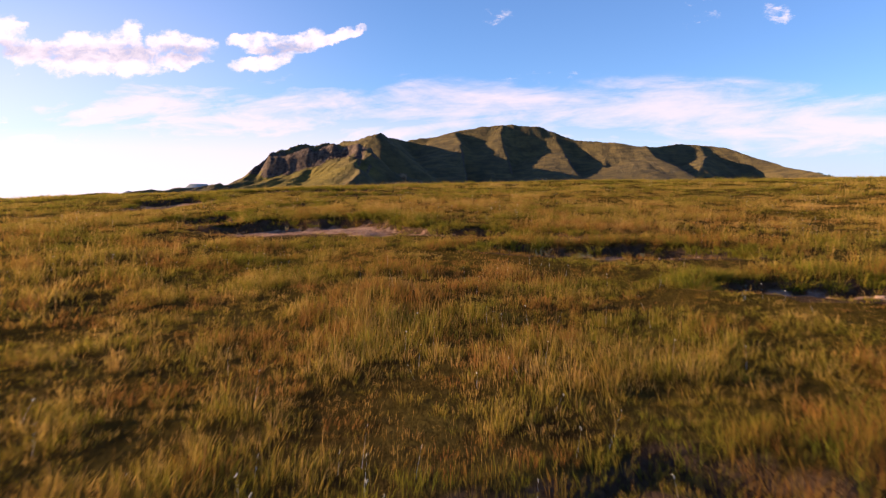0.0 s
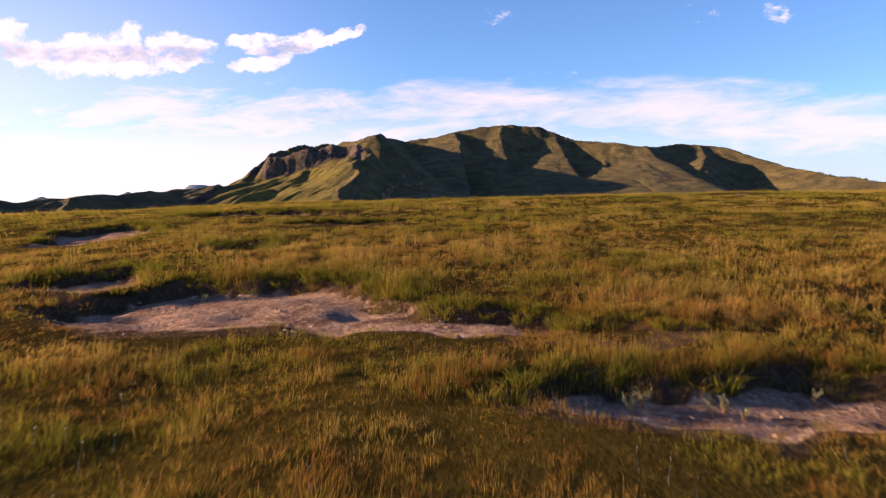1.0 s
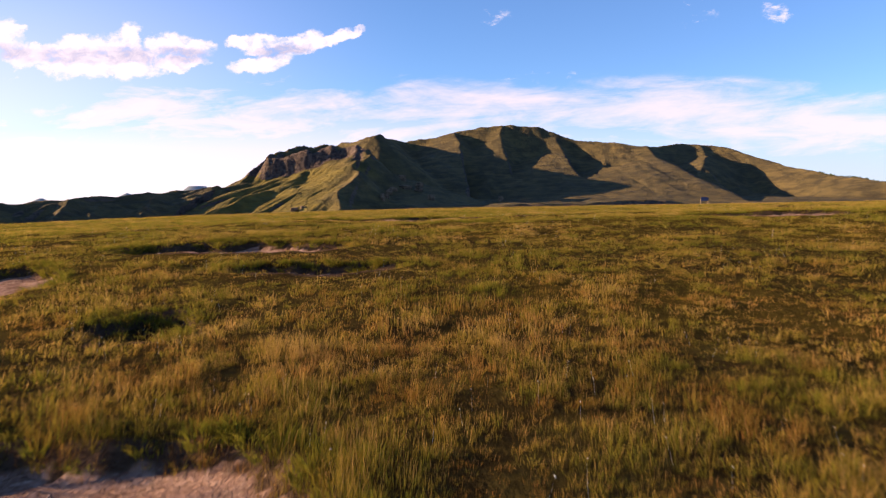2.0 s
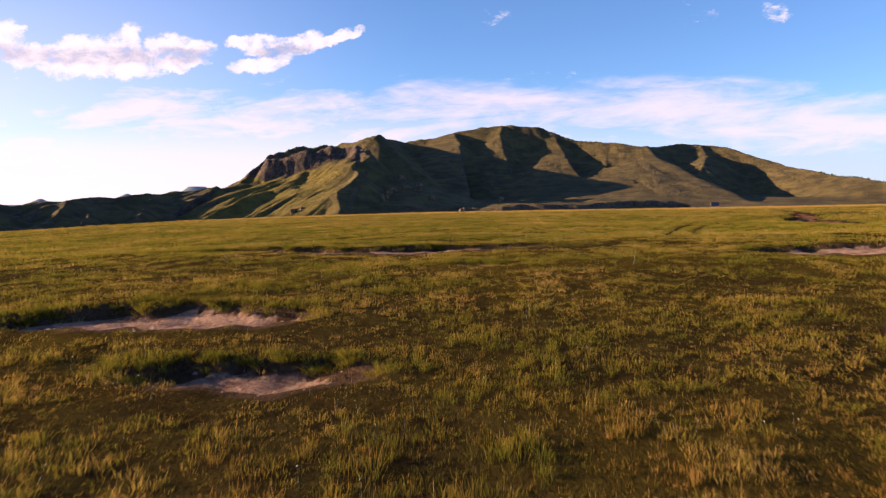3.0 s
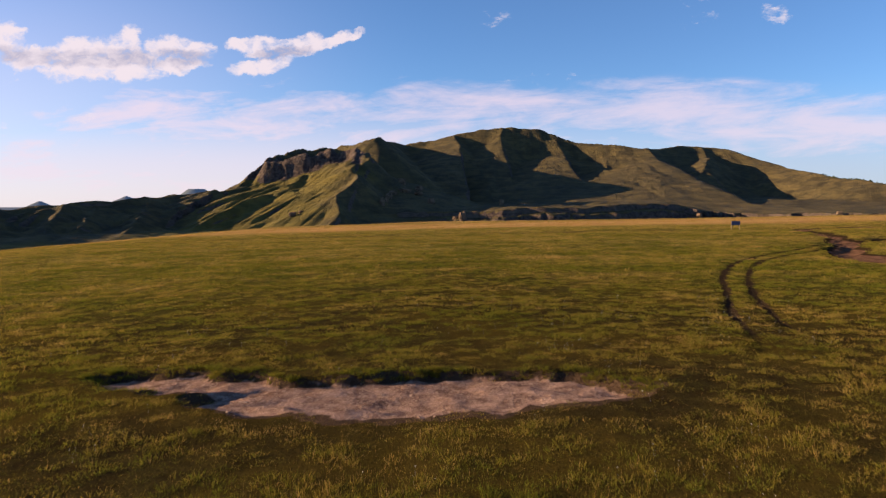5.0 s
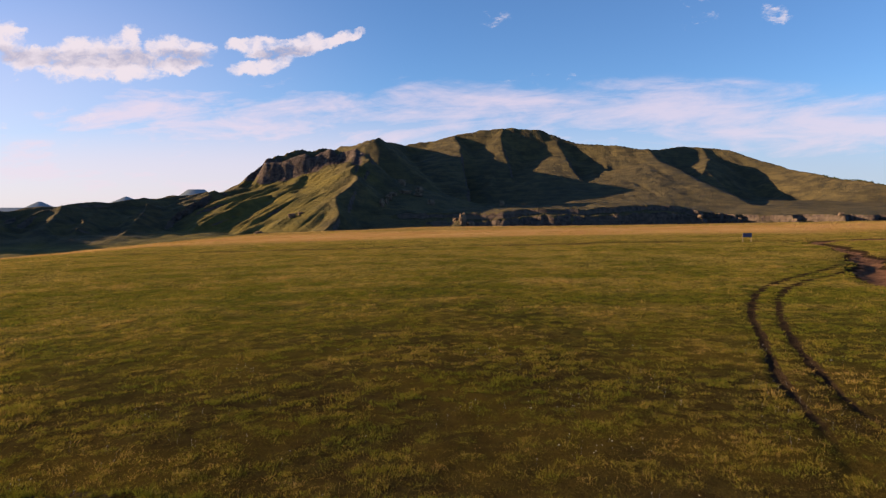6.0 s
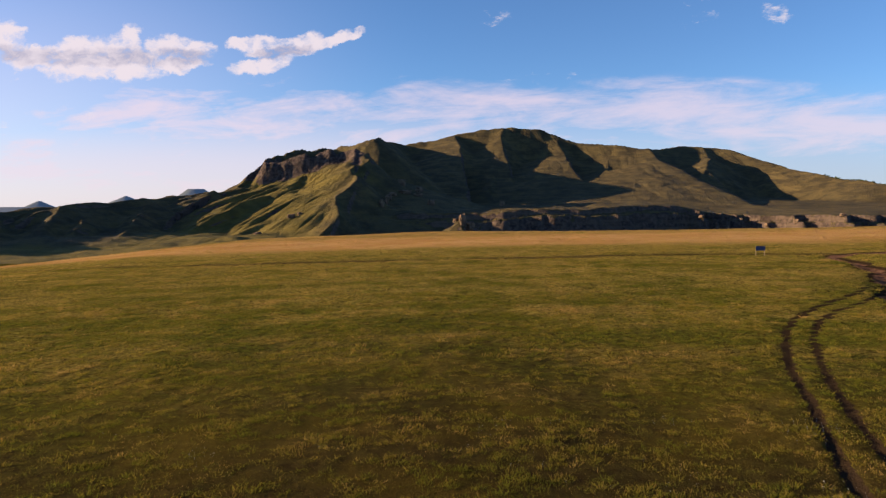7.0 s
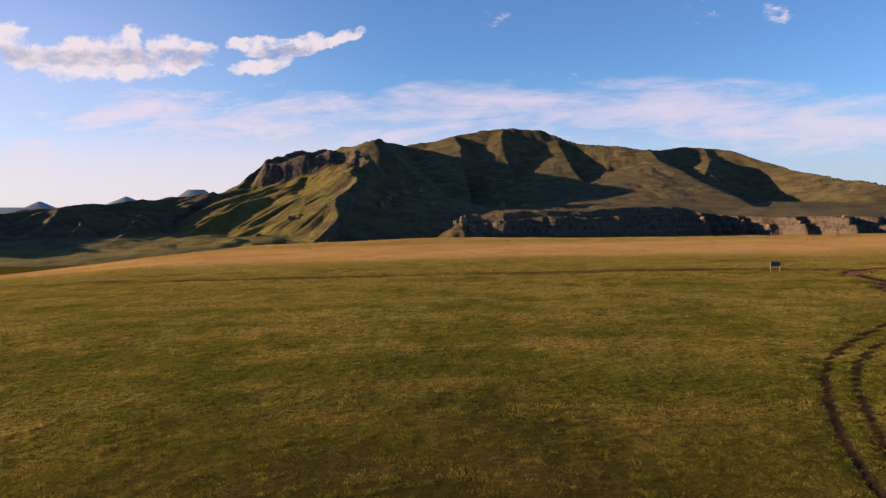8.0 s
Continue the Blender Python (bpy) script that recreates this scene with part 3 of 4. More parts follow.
# ---- grass ----
def grass_material():
    m, n, out = material("veld_grass")
    a = attr(n, "tone")
    sep = n.add("ShaderNodeSeparateXYZ", i0=a.outputs["Vector"])
    dryness, rusty, grain = sep.outputs[0], sep.outputs[1], sep.outputs[2]
    green = n.mix(grain, (0.056, 0.062, 0.008, 1), (0.160, 0.166, 0.020, 1))
    olive = n.mix(grain, (0.122, 0.094, 0.014, 1), (0.262, 0.200, 0.030, 1))
    straw = n.mix(grain, (0.310, 0.170, 0.036, 1), (0.500, 0.320, 0.110, 1))
    colour = n.mix(n.ramp(dryness, 0.15, 0.5), green, olive)
    colour = n.mix(n.ramp(dryness, 0.5, 0.95), colour, straw)
    colour = n.mix(rusty, colour, (0.225, 0.086, 0.026, 1))
    d = n.add("ShaderNodeBsdfDiffuse", Color=colour, Roughness=0.6)
    t = n.add("ShaderNodeBsdfTranslucent", Color=colour)
    mix = n.add("ShaderNodeMixShader", i0=0.42, i1=d.outputs[0], i2=t.outputs[0])
    n.tree.links.new(mix.outputs[0], out.inputs[0])
    return m


GRASS = grass_material()
rng = np.random.default_rng(7)


def reach(x, y):
    """How near the low flight passes a spot, in metres, by its place in the plan."""
    return np.maximum(np.interp(y, (-35, -20, -10, 0, 10, 23, 300), (3.7, 5.9, 8.5, 12, 17, 23, 300)), np.abs(x) / 0.66)


def sward_mesh(verts, faces, tone, label):
    """Links blades (count, corners, 3) with a tone for each corner as one sward."""
    n, per = verts.shape[:2]
    tris = (np.arange(n)[:, None, None] * per + faces[None]).reshape(-1, 3).astype(np.int32)
    me = bpy.data.meshes.new("grass")
    me.vertices.add(n * per)
    me.vertices.foreach_set("co", verts.astype(np.float32).ravel())
    me.loops.add(tris.size)
    me.loops.foreach_set("vertex_index", tris.ravel())
    me.polygons.add(len(tris))
    me.polygons.foreach_set("loop_start", np.arange(0, tris.size, 3, dtype=np.int32))
    me.update(calc_edges=True)
    me.attributes.new("tone", "FLOAT_VECTOR", "POINT").data.foreach_set("vector", tone.astype(np.float32).ravel())
    me.materials.append(GRASS)
    return tagged(new("grass", me), label, "grass", kind="stuff")


def grass_zone(near, far, tufts_per_area, blades, height, width, radius, kite, y_range, half_width, label, beside=False):
    """One sward of tufts of blades, where the flight passes between near and far metres."""
    y0, y1 = y_range
    count = int((y1 - y0) * 2 * half_width * tufts_per_area)
    x, y = rng.uniform(-half_width, half_width, count), rng.uniform(y0, y1, count)
    r = reach(x, y)
    ok = (r >= near) & (r < far) & ((np.abs(x) < 3.0 + 0.70 * (y + 39)) != beside) & (y < 212)
    x, y, r = x[ok], y[ok], r[ok]
    z, bare, red, rim, bank = ground_fields(x, y)
    bare = bare * (1 - 0.85 * bank)
    cover = (1.02 if near < 10 else 0.88) + 0.6 * bumps(x * 1.9, y * 2.2, 211)
    ok = (rng.random(len(x)) > bare * 1.25) & (rng.random(len(x)) > red * 2.5) & (rng.random(len(x)) < cover + np.maximum(rim, 0))
    x, y, z, rim = x[ok], y[ok], z[ok], rim[ok]
    dry = dryness_field(x, y) + rng.normal(0, 0.11 + 0.5 / (near + 10), len(x)) - 0.30 * np.maximum(rim, 0) + 0.13 * bumps(x * 1.9, y * 1.9, 215) * (near < 50)
    rust = np.clip((bumps(x * 1.3, y * 1.6, 221) + 0.5 * bumps(x * 4, y * 4, 223) + 0.06) * 1.9, 0, 0.95) * (rng.random(len(x)) < 0.7) * np.clip(1.15 - (y + 36) / 30, 0.12, 1)
    rust = np.clip(rust + 0.17 * np.interp(y, (-22, -4), (1, 0)) * rng.uniform(0.3, 1.7, len(x)), 0, 0.95)
    clump = step(bumps(x * 1.9, y * 2.2, 211) + 0.5 * bumps(x * 4.1, y * 4.1, 213), -0.5, 0.7)
    tall = height * np.exp(rng.normal(0, 0.22, len(x))) * ((0.50 + 0.75 * clump) if near < 18 else (0.32 + 1.08 * clump)) * np.interp(y, (-24, -15), (1.0, 0.66)) * (1 + 0.3 * bumps(x * 0.5, y * 0.5, 231)) * (1 + 0.80 * np.maximum(rim, 0) - 0.55 * np.maximum(-rim, 0))
    # blades
    tuft = np.repeat(np.arange(len(x)), blades)
    n = len(tuft)
    turn = rng.uniform(0, 2 * np.pi, n)
    out = radius * np.sqrt(rng.random(n))
    bx, by, bz = x[tuft] + out * np.cos(turn), y[tuft] + out * np.sin(turn), z[tuft] - 0.02
    stalk = rng.random(n) < np.interp(y[tuft], (-36, -29, -22, -15, -8, 0, 30, 60), (0.06, 0.10, 0.15, 0.11, 0.09, 0.08, 0.04, 0.03))
    h = tall[tuft] * rng.uniform(0.55, 1.15, n) * np.where(stalk, 1.8, 1.0)
    lean = h * (rng.uniform(0.05, 0.75, n) if near < 10 else rng.uniform(0.25, 1.25, n)) * np.where(stalk, 0.35, 1.0)
    lx, ly = lean * np.cos(turn) + 0.06 * h, lean * np.sin(turn) + 0.03 * h
    face = rng.uniform(0, np.pi, n)
    w = width * rng.uniform(0.6, 1.3, n) * np.where(stalk, 0.5, 1.0) / 2
    wx, wy = w * np.cos(face), w * np.sin(face)
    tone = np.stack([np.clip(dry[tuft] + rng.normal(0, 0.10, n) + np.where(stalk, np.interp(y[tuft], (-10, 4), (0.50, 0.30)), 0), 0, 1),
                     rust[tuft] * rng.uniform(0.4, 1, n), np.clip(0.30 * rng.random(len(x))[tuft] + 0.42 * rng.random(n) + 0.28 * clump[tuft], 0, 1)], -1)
    root, tip = np.stack([bx, by, bz], -1), np.stack([bx + lx, by + ly, bz + h], -1)
    side = np.stack([wx, wy, 0 * wx], -1)
    if kite:
        mid = np.stack([bx + 0.35 * lx, by + 0.35 * ly, bz + 0.62 * h], -1)
        verts = np.stack([root - 0.5 * side, mid - side, mid + side, tip], 1)
        faces = np.array([[0, 2, 1], [1, 2, 3]])
    else:
        verts = np.stack([root - side, root + side, tip], 1)
        faces = np.array([[0, 1, 2]])
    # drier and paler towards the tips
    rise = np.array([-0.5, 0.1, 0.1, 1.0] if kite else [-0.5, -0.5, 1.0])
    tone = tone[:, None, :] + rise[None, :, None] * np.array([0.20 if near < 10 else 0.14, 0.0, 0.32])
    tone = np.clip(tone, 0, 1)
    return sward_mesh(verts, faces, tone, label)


def rim_tufts(x0, x1, y0, y1, count):
    """Dense green clumps that hang over the far banks of the pans."""
    x, y = rng.uniform(x0, x1, count), rng.uniform(y0, y1, count)
    z, bare, _, rim, bank = ground_fields(x, y)
    behind = ground_fields(x, y + 0.35)[1] < bare
    ok = (bank > 0.35) & (rim > -0.2) & behind & (bare < 0.8)
    x, y, z = x[ok], y[ok], z[ok]
    blades = 64
    tuft = np.repeat(np.arange(len(x)), blades)
    n = len(tuft)
    tall = rng.uniform(0.11, 0.22, len(x))[tuft]
    turn, out = rng.uniform(0, 2 * np.pi, n), 0.11 * np.sqrt(rng.random(n))
    bx, by, bz = x[tuft] + out * np.cos(turn), y[tuft] + out * np.sin(turn), z[tuft] - 0.03
    h = tall * rng.uniform(0.5, 1.1, n)
    lean = h * rng.uniform(0.2, 1.15, n)
    lx, ly = lean * np.cos(turn), lean * np.sin(turn) - 0.15 * h
    face, w = rng.uniform(0, np.pi, n), 0.0045 * rng.uniform(0.6, 1.4, n)
    side = np.stack([w * np.cos(face), w * np.sin(face), 0 * w], -1)
    root, tip = np.stack([bx, by, bz], -1), np.stack([bx + lx, by + ly, bz + h], -1)
    mid = np.stack([bx + 0.35 * lx, by + 0.35 * ly, bz + 0.66 * h], -1)
    verts = np.stack([root - 0.5 * side, mid - side, mid + side, tip], 1)
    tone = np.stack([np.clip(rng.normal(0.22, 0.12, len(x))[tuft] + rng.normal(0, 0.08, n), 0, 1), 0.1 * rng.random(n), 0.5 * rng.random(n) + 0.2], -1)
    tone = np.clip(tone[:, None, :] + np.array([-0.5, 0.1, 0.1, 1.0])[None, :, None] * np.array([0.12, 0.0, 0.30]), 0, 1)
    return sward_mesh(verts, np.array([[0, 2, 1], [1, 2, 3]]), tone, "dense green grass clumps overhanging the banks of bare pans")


grass_zone(0, 6, 130, 17, 0.118, 0.0042, 0.055, True, (-38, -18), 5, "golden and olive tufted veld grass with dry seed stalks")
grass_zone(6, 10, 70, 13, 0.13, 0.0070, 0.065, True, (-38, -3), 8, "golden and olive tufted veld grass around bare pans")
grass_zone(10, 18, 66, 11, 0.115, 0.0135, 0.10, False, (-38, 12), 12.5, "olive-green veld grass with straw-coloured tips")
grass_zone(18, 33, 30, 11, 0.13, 0.024, 0.16, False, (-38, 34), 22, "olive-green veld grass mottled with brown")
grass_zone(33, 62, 9, 12, 0.17, 0.046, 0.24, False, (-20, 62), 41, "green and yellow veld grass on the open plain")
grass_zone(62, 112, 3.0, 11, 0.17, 0.065, 0.45, False, (20, 112), 75, "yellow-green veld grass on the open plain")
grass_zone(112, 240, 0.6, 9, 0.18, 0.14, 1.0, False, (60, 212), 140, "orange dry veld grass along the tableland's rim")


grass_zone(0, 400, 2.0, 8, 0.17, 0.10, 0.45, False, (-75, 60), 75, "olive and straw-coloured veld grass on the open plain", beside=True)
rim_tufts(-12, 9, -32, 6, 26000)


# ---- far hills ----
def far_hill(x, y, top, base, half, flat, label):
    """A distant table hill or cone, its blue haze painted on as emission."""
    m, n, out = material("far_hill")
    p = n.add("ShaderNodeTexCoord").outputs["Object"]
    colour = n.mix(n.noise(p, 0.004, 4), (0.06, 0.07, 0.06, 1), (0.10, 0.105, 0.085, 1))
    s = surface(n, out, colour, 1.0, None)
    # faint blue glow stands in for the haze of the air
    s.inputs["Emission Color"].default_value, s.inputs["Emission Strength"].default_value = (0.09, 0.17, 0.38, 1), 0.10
    u, v = np.meshgrid(np.linspace(-1, 1, 90), np.linspace(-0.6, 0.6, 40))
    r = np.hypot(u, v * 1.4)
    shape = np.clip((1 - r) / (1 - flat), 0, 1) ** 1.15
    z = base + (top - base) * np.clip(shape + 0.05 * fbm(u * 7, v * 7, int(half), 4) * (1 - shape), 0, 1.2)
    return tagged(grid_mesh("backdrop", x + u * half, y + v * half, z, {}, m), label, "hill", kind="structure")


far_hill(-1190, 3300, 92, 10, 165, 0.24, "flat-topped far hill with blue haze painted as glow")
far_hill(-1945, 4200, 73, -20, 245, 0.02, "pointed far hill with blue haze painted as glow")
far_hill(-2715, 4600, 44, -30, 190, 0.06, "pointed far hill with blue haze painted as glow")
far_hill(-2950, 4700, 4, -60, 800, 0.40, "long low far ridge with blue haze painted as glow")


# ---- rock outcrops and far trees on the mountain ----
def lump(seed, squash, rough=0.20, cuts=3):
    """A weathered block with ledges."""
    bm = bmesh.new()
    bmesh.ops.create_icosphere(bm, subdivisions=cuts + 1, radius=1)
    r = random.Random(seed)
    off = Vector((r.uniform(0, 50), r.uniform(0, 50), r.uniform(0, 50)))
    for v in bm.verts:
        p = v.co.copy()
        box_like = max(abs(p.x), abs(p.y), abs(p.z))
        p = p.lerp(p / box_like * 0.85, 0.55)
        k = 1 + rough * noise.noise(p * 1.7 + off) + 0.6 * rough * noise.noise(p * 4.5 + off)
        k *= 1 - 0.10 * (math.sin(p.z * 9 + off.x) > 0.3)
        v.co = Vector((p.x * k, p.y * k, p.z * k * squash))
    return bm


def sandstone():
    m, n, out = material("sandstone")
    p = n.add("ShaderNodeTexCoord").outputs["Object"]
    t, u = n.noise(p, 1.3, 5, 0.65), n.noise(p, 5.0, 5, 0.65)
    colour = n.mix(n.ramp(t, 0.35, 0.65), (0.092, 0.064, 0.045, 1), (0.210, 0.143, 0.097, 1))
    colour = n.mix(n.math("MULTIPLY", n.ramp(u, 0.5, 0.7), 0.6), colour, (0.06, 0.045, 0.034, 1))
    surface(n, out, colour, 0.95, n.math("ADD", t, n.math("MULTIPLY", u, 0.5)), 0.9, 0.25, 0.05)
    return m


SANDSTONE = sandstone()


def height_at(x, y):
    return float(mountain_fields(np.array([float(x)]), np.array([float(y)]))[0][0])


# x, y, half-width, half-height of each outcrop
OUTCROPS = ((28, 926, 5, 11), (38, 934, 7, 7), (26, 934, 4.5, 5), (-24, 850, 4, 6), (-18, 855, 3.5, 4), (-90, 1230, 8, 5), (-70, 1260, 13, 5), (-45, 1262, 11, 4),
            (-95, 1150, 4, 7), (80, 905, 3.5, 5), (-225, 1010, 6, 4), (-214, 1018, 4, 3), (-262, 960, 7, 2.5), (-600, 1090, 3.5, 8), (-735, 1180, 9, 3), (-80, 1330, 9, 8), (-45, 1320, 8, 7), (-95, 1200, 8, 7), (-100, 1120, 5, 8), (-20, 1200, 7, 7), (110, 1262, 5, 8), (18, 940, 4, 4), (-8, 926, 3, 3),
            (436, 0, 5, 3), (468, 0, 4, 3), (489, 0, 3, 3), (515, 0, 4, 3.5), (545, 0, 4, 3.5), (574, 0, 5, 4), (622, 0, 5, 3), (382, 0, 6, 2.5), (394, 0, 5, 2))


def build_outcrops():
    for i, (x, y, half, tall) in enumerate(OUTCROPS):
        y = y or float(bench_edge(x)) - 4
        bm = lump(40 + i, 1.0)
        me = bpy.data.meshes.new("rock_outcrop")
        bm.to_mesh(me)
        bm.free()
        me.materials.append(SANDSTONE)
        ob = new("rock_outcrop", me)
        ob.matrix_world = pose(x, y, height_at(x, y) + 0.45 * tall, 0, 0, 37 * i) @ Matrix.Diagonal((half, half * 0.8, tall, 1))
        tagged(ob, "weathered tan sandstone block on the mountain's foot", "rock", "sandstone outcrops")


build_outcrops()


def build_far_trees():
    """A line of small dark trees along the mountain's right-hand skyline."""
    r = random.Random(5)
    bm = bmesh.new()
    for i in range(70):
        t = i / 69
        x, y = 980 + 27 * t + r.uniform(-4, 4), 1745 - 200 * t + r.uniform(-14, 14)
        z, size = height_at(x, y), r.uniform(0.9, 2.0)
        for k in range(4):
            at = Matrix.Translation((x + r.uniform(-1, 1) * size * 0.6, y + r.uniform(-1, 1) * size * 0.6, z + size * r.uniform(0.5, 1.5)))
            bmesh.ops.create_icosphere(bm, subdivisions=1, radius=size * r.uniform(0.45, 0.8), matrix=at)
    for v in bm.verts:
        v.co += Vector((noise.noise(v.co * 0.9), noise.noise(v.co * 0.9 + Vector((9, 0, 0))), noise.noise(v.co * 0.9 + Vector((0, 9, 0))))) * 0.9
    me = bpy.data.meshes.new("far_trees")
    bm.to_mesh(me)
    bm.free()
    me.materials.append(plain("far_leaves", (0.020, 0.030, 0.012, 1), (0.045, 0.055, 0.02, 1), 0.6, 0.9))
    tagged(new("far_trees", me), "dark low trees along the far skyline", "trees", kind="stuff")


# ---- signboard ----
def part(name, bm, mat, parent, label=""):
    me = bpy.data.meshes.new(name)
    bm.to_mesh(me)
    bm.free()
    me.materials.append(mat)
    ob = new(name, me)
    ob.parent = parent
    if label:
        ob["label"] = label
    return ob


def box(sx, sy, sz, centre, bevel=0.01):
    bm = bmesh.new()
    bmesh.ops.create_cube(bm, size=1, matrix=Matrix.Translation(centre) @ Matrix.Diagonal((sx, sy, sz, 1)))
    bmesh.ops.bevel(bm, geom=bm.edges[:], offset=bevel, segments=2, affect="EDGES")
    return bm


def plain(name, a, b, scale, rough=0.7, relief=0.3):
    m, n, out = material(name)
    p = n.add("ShaderNodeTexCoord").outputs["Object"]
    t = n.noise(p, scale, 5, 0.6)
    surface(n, out, n.mix(n.ramp(t, 0.35, 0.65), a, b), rough, t, relief, 0.01)
    return m


def build_sign(x, y):
    z = float(ground_fields(np.array([x]), np.array([y]))[0][0])
    sign = new("signboard")
    sign.matrix_world = pose(x, y, z, 0, 0, 4)
    blue, wood = plain("sign_blue", (0.028, 0.042, 0.11, 1), (0.042, 0.060, 0.14, 1), 6, 0.5), plain("sign_post", (0.24, 0.17, 0.11, 1), (0.34, 0.25, 0.16, 1), 9, 0.85)
    part("board", box(1.46, 0.05, 0.66, (0, -0.07, 1.14)), blue, sign, "weathered blue board")
    for side in (-0.68, 0.68):
        part("post", box(0.09, 0.09, 1.85, (side, 0, 0.58), 0.015), wood, sign)
    return tagged(sign, "blue signboard on two pale wooden posts", "sign")


build_sign(47.95, 98.1)
build_far_trees()


# ---- clods and small stones on the bare pans ----
def build_clods():
    count = 9000
    x, y = rng.uniform(-11, 11, count), rng.uniform(-32, 4, count)
    z, bare, _, _, bank = ground_fields(x, y)
    ok = (bare > 0.55) & (rng.random(count) < 0.35 + 0.65 * bank)
    x, y, z = x[ok], y[ok], z[ok]
    n = len(x)
    corner = np.array([(-1, -1, -0.6), (1, -1, -0.6), (1, 1, -0.6), (-1, 1, -0.6), (-0.7, -0.6, 0.5), (0.6, -0.7, 0.7), (0.7, 0.6, 0.5), (-0.6, 0.7, 0.6)])
    quad = np.array([(0, 1, 5, 4), (1, 2, 6, 5), (2, 3, 7, 6), (3, 0, 4, 7), (4, 5, 6, 7)])
    size = 0.012 + 0.030 * rng.random(n) ** 3
    v = corner[None] * (1 + 0.35 * rng.normal(0, 1, (n, 8, 3))) * size[:, None, None]
    a = rng.uniform(0, 6.28, n)
    c, s = np.cos(a)[:, None], np.sin(a)[:, None]
    v = np.stack([x[:, None] + c * v[..., 0] - s * v[..., 1], y[:, None] + s * v[..., 0] + c * v[..., 1], z[:, None] + 0.6 * v[..., 2]], -1)
    me = bpy.data.meshes.new("clods")
    me.from_pydata(v.reshape(-1, 3).tolist(), [], (np.arange(n)[:, None, None] * 8 + quad[None]).reshape(-1, 4).tolist())
    me.materials.append(plain("clod_earth", (0.20, 0.12, 0.085, 1), (0.36, 0.24, 0.18, 1), 5, 0.95))
    tagged(new("clods", me), "crumbled earth clods and small stones on bare soil", "stones", kind="stuff")


build_clods()


# ---- weeds on the bare soil, white wild flowers in the grass ----
def leaf_blade(bm, root, tip, width, sag):
    """A folded leaf of four faces from root to tip."""
    along = tip - root
    side = along.cross(Vector((0, 0, 1))).normalized() * width / 2
    mid, down = root.lerp(tip, 0.45) - Vector((0, 0, sag)), Vector((0, 0, -width * 0.3))
    a, b = bm.verts.new(root), bm.verts.new(tip)
    m, l, r = bm.verts.new(mid + down), bm.verts.new(mid + side), bm.verts.new(mid - side)
    for f in ((a, l, m), (a, m, r), (l, b, m), (m, b, r)):
        bm.faces.new(f)


def build_weed(x, y, tall, seed, stem_mat, leaf_mat):
    r = random.Random(seed)
    weed = new("weed")
    weed.matrix_world = pose(x, y, float(ground_fields(np.array([x]), np.array([y]))[0][0]), 0, 0, r.uniform(0, 360))
    leaves = bmesh.new()
    for k in range(r.randint(6, 9)):
        a, lean, h = r.uniform(0, 6.28), r.uniform(0.15, 0.55), tall * r.uniform(0.6, 1.1)
        top = Vector((math.cos(a) * lean * h, math.sin(a) * lean * h, h))
        bm = bmesh.new()
        ring = [[bm.verts.new(top * t + Vector((math.cos(q), math.sin(q), 0)) * (0.0035 * (1 - 0.6 * t)) + Vector((0, 0, -0.01 * (t == 0)))) for q in (0, 2.1, 4.2)] for t in (0, 0.5, 1)]
        for low, high in zip(ring[:-1], ring[1:]):
            for i in range(3):
                bm.faces.new((low[i], low[(i + 1) % 3], high[(i + 1) % 3], high[i]))
        part("stem", bm, stem_mat, weed)
        for t in (0.35, 0.5, 0.65, 0.8, 0.95):
            for side in (0, 3.14):
                b = a + 1.5 + side + r.uniform(-0.7, 0.7)
                root = top * t
                leaf_blade(leaves, root, root + Vector((math.cos(b), math.sin(b), r.uniform(0.3, 1.0))) * tall * r.uniform(0.12, 0.22), 0.012, 0.002)
    part("leaves", leaves, leaf_mat, weed)
    return tagged(weed, "small grey-green weed with reddish stems on bare soil", "plant", "weeds on the bare soil")


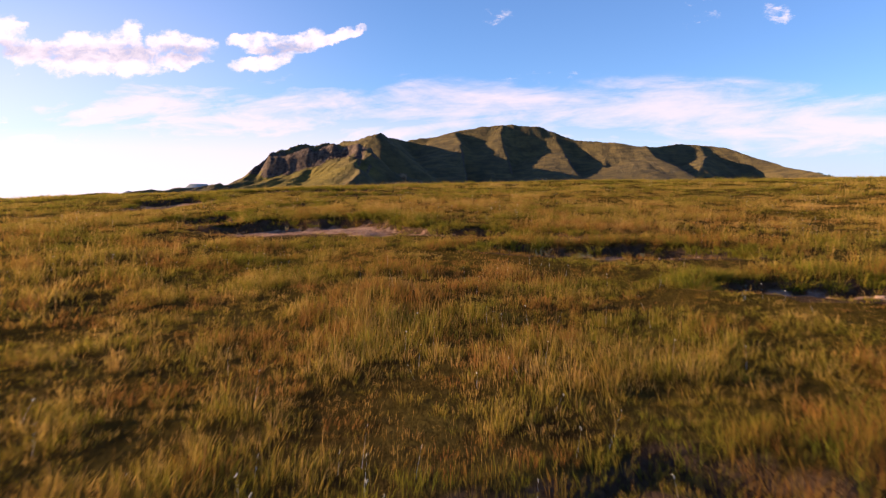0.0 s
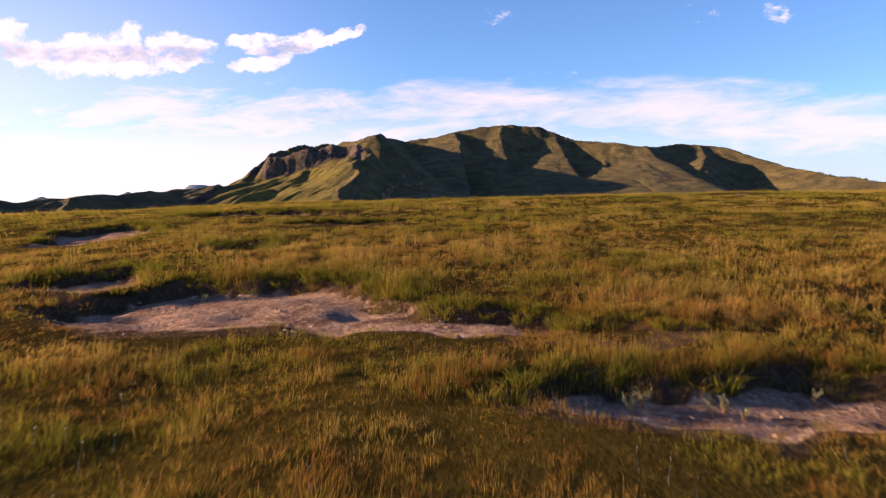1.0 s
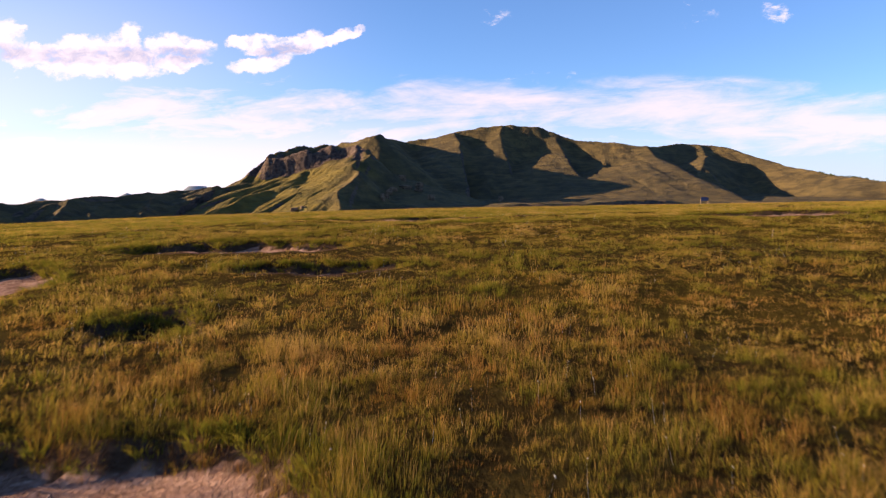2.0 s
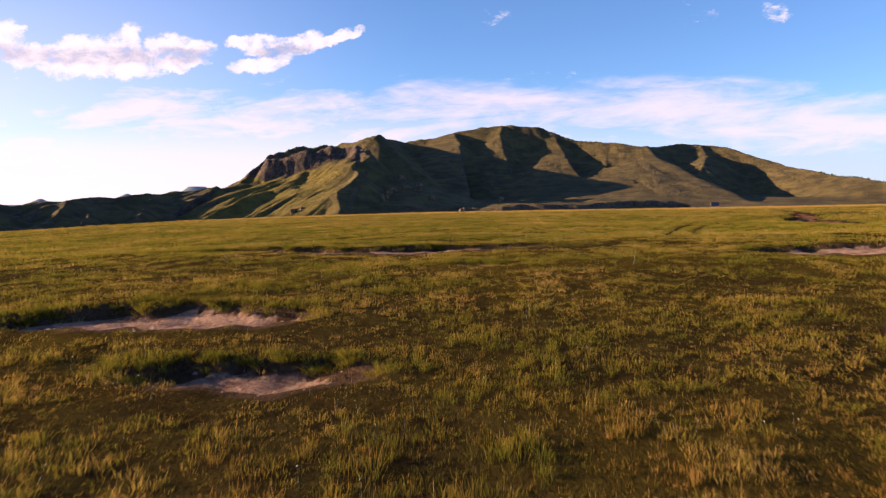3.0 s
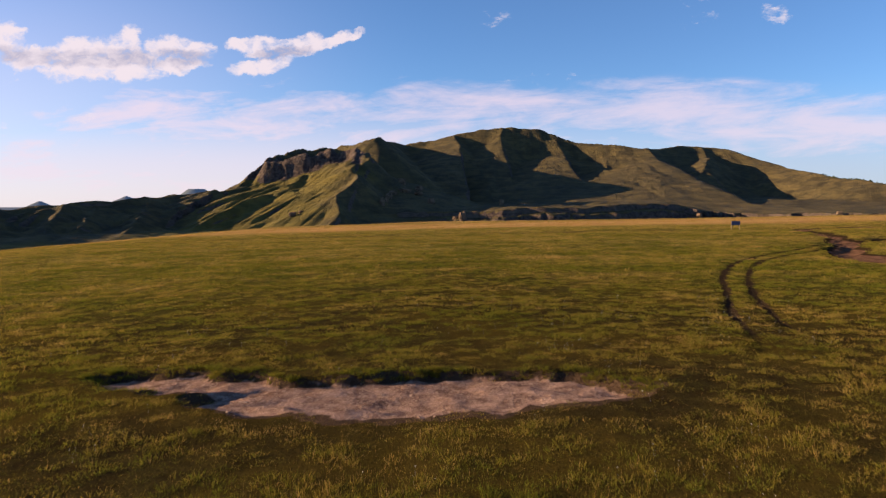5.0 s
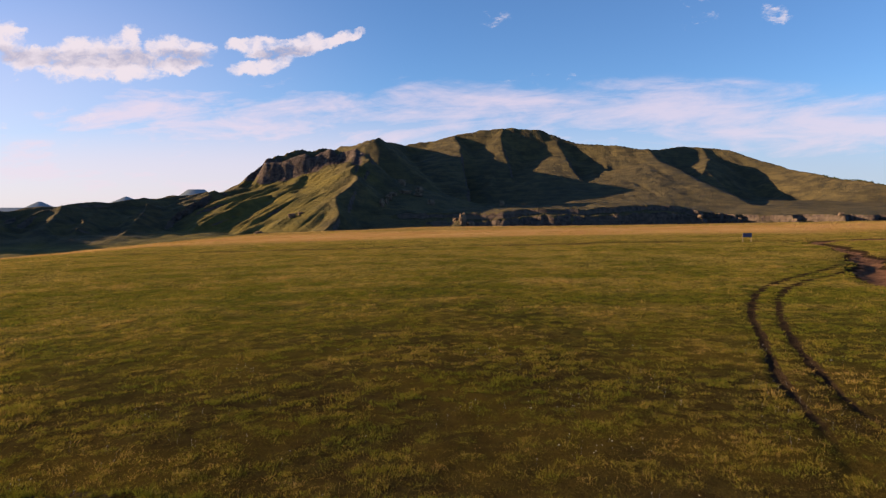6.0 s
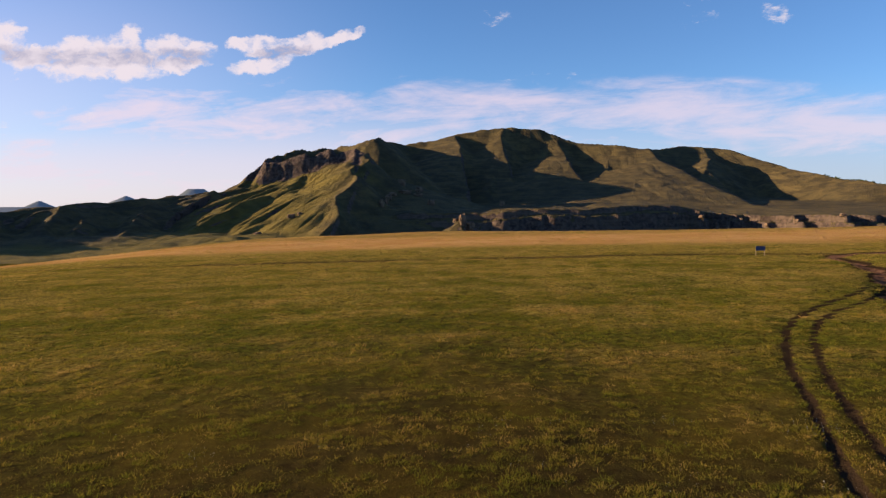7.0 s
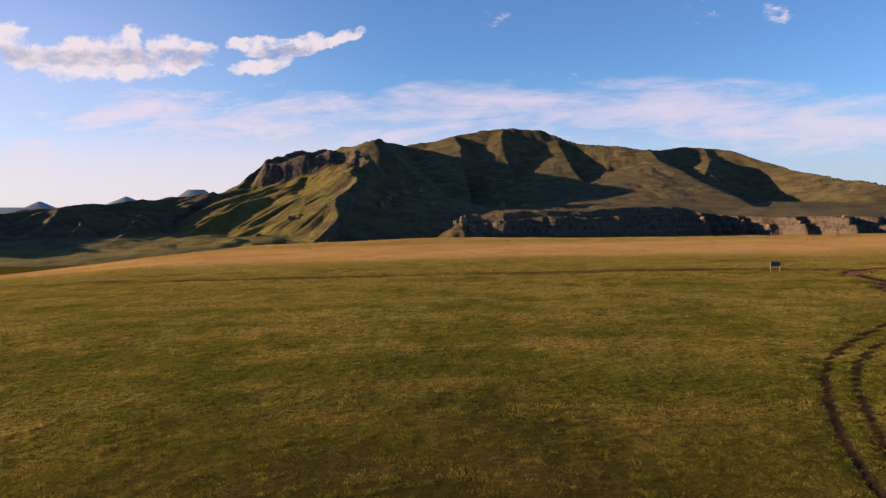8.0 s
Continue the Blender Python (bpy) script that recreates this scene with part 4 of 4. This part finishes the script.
def build_weeds():
    stem = plain("weed_stem", (0.13, 0.06, 0.035, 1), (0.22, 0.10, 0.06, 1), 30)
    leaf = plain("weed_leaf", (0.09, 0.12, 0.06, 1), (0.17, 0.19, 0.11, 1), 40)
    for i, (x, y, tall) in enumerate(((1.28, -27.35, 0.20), (1.42, -27.20, 0.16), (1.98, -27.30, 0.20), (2.12, -27.22, 0.15), (2.22, -27.38, 0.12), (3.05, -26.95, 0.14), (-3.9, -22.7, 0.13))):
        build_weed(x, y, tall, 60 + i, stem, leaf)


build_weeds()


def build_flowers():
    """Scattered small white flower heads standing in the sward."""
    count = 4200
    x, y = rng.uniform(-14, 16, count), rng.uniform(-37, 22, count)
    z, bare, red, rim, bank = ground_fields(x, y)
    ok = (bare < 0.2) & (bumps(x * 0.7, y * 0.7, 241) > np.interp(y, (-20, -6), (0.05, 0.42))) & (np.abs(x) < 1.5 + 0.66 * (y + 39))
    verts, faces = [], []
    for px, py, pz in zip(x[ok], y[ok], z[ok]):
        h, size = rng.uniform(0.10, 0.22), rng.uniform(0.004, 0.009) * np.interp(py, (-15, 5), (1.0, 1.9))
        lx, ly = rng.normal(0, 0.03, 2)
        b = len(verts)
        head = (px + lx, py + ly, pz + h)
        verts += [(px - 0.001, py, pz), (px + 0.001, py, pz), head]
        faces.append((b, b + 1, b + 2))
        ring = [(head[0] + size * math.cos(k * 1.2566), head[1] + size * math.sin(k * 1.2566), head[2] + 0.4 * size * rng.random()) for k in range(5)]
        verts += ring + [(head[0], head[1], head[2] + 0.7 * size)]
        faces += [(b + 3 + k, b + 3 + (k + 1) % 5, b + 8) for k in range(5)] + [(b + 2, b + 3 + (k + 1) % 5, b + 3 + k) for k in range(5)]
    me = bpy.data.meshes.new("wild_flowers")
    me.from_pydata(verts, [], faces)
    me.materials.append(plain("petals", (0.55, 0.50, 0.40, 1), (0.78, 0.74, 0.66, 1), 60))
    tagged(new("wild_flowers", me), "tiny pale wild flower heads scattered through the grass", "flowers", kind="stuff")


build_flowers()
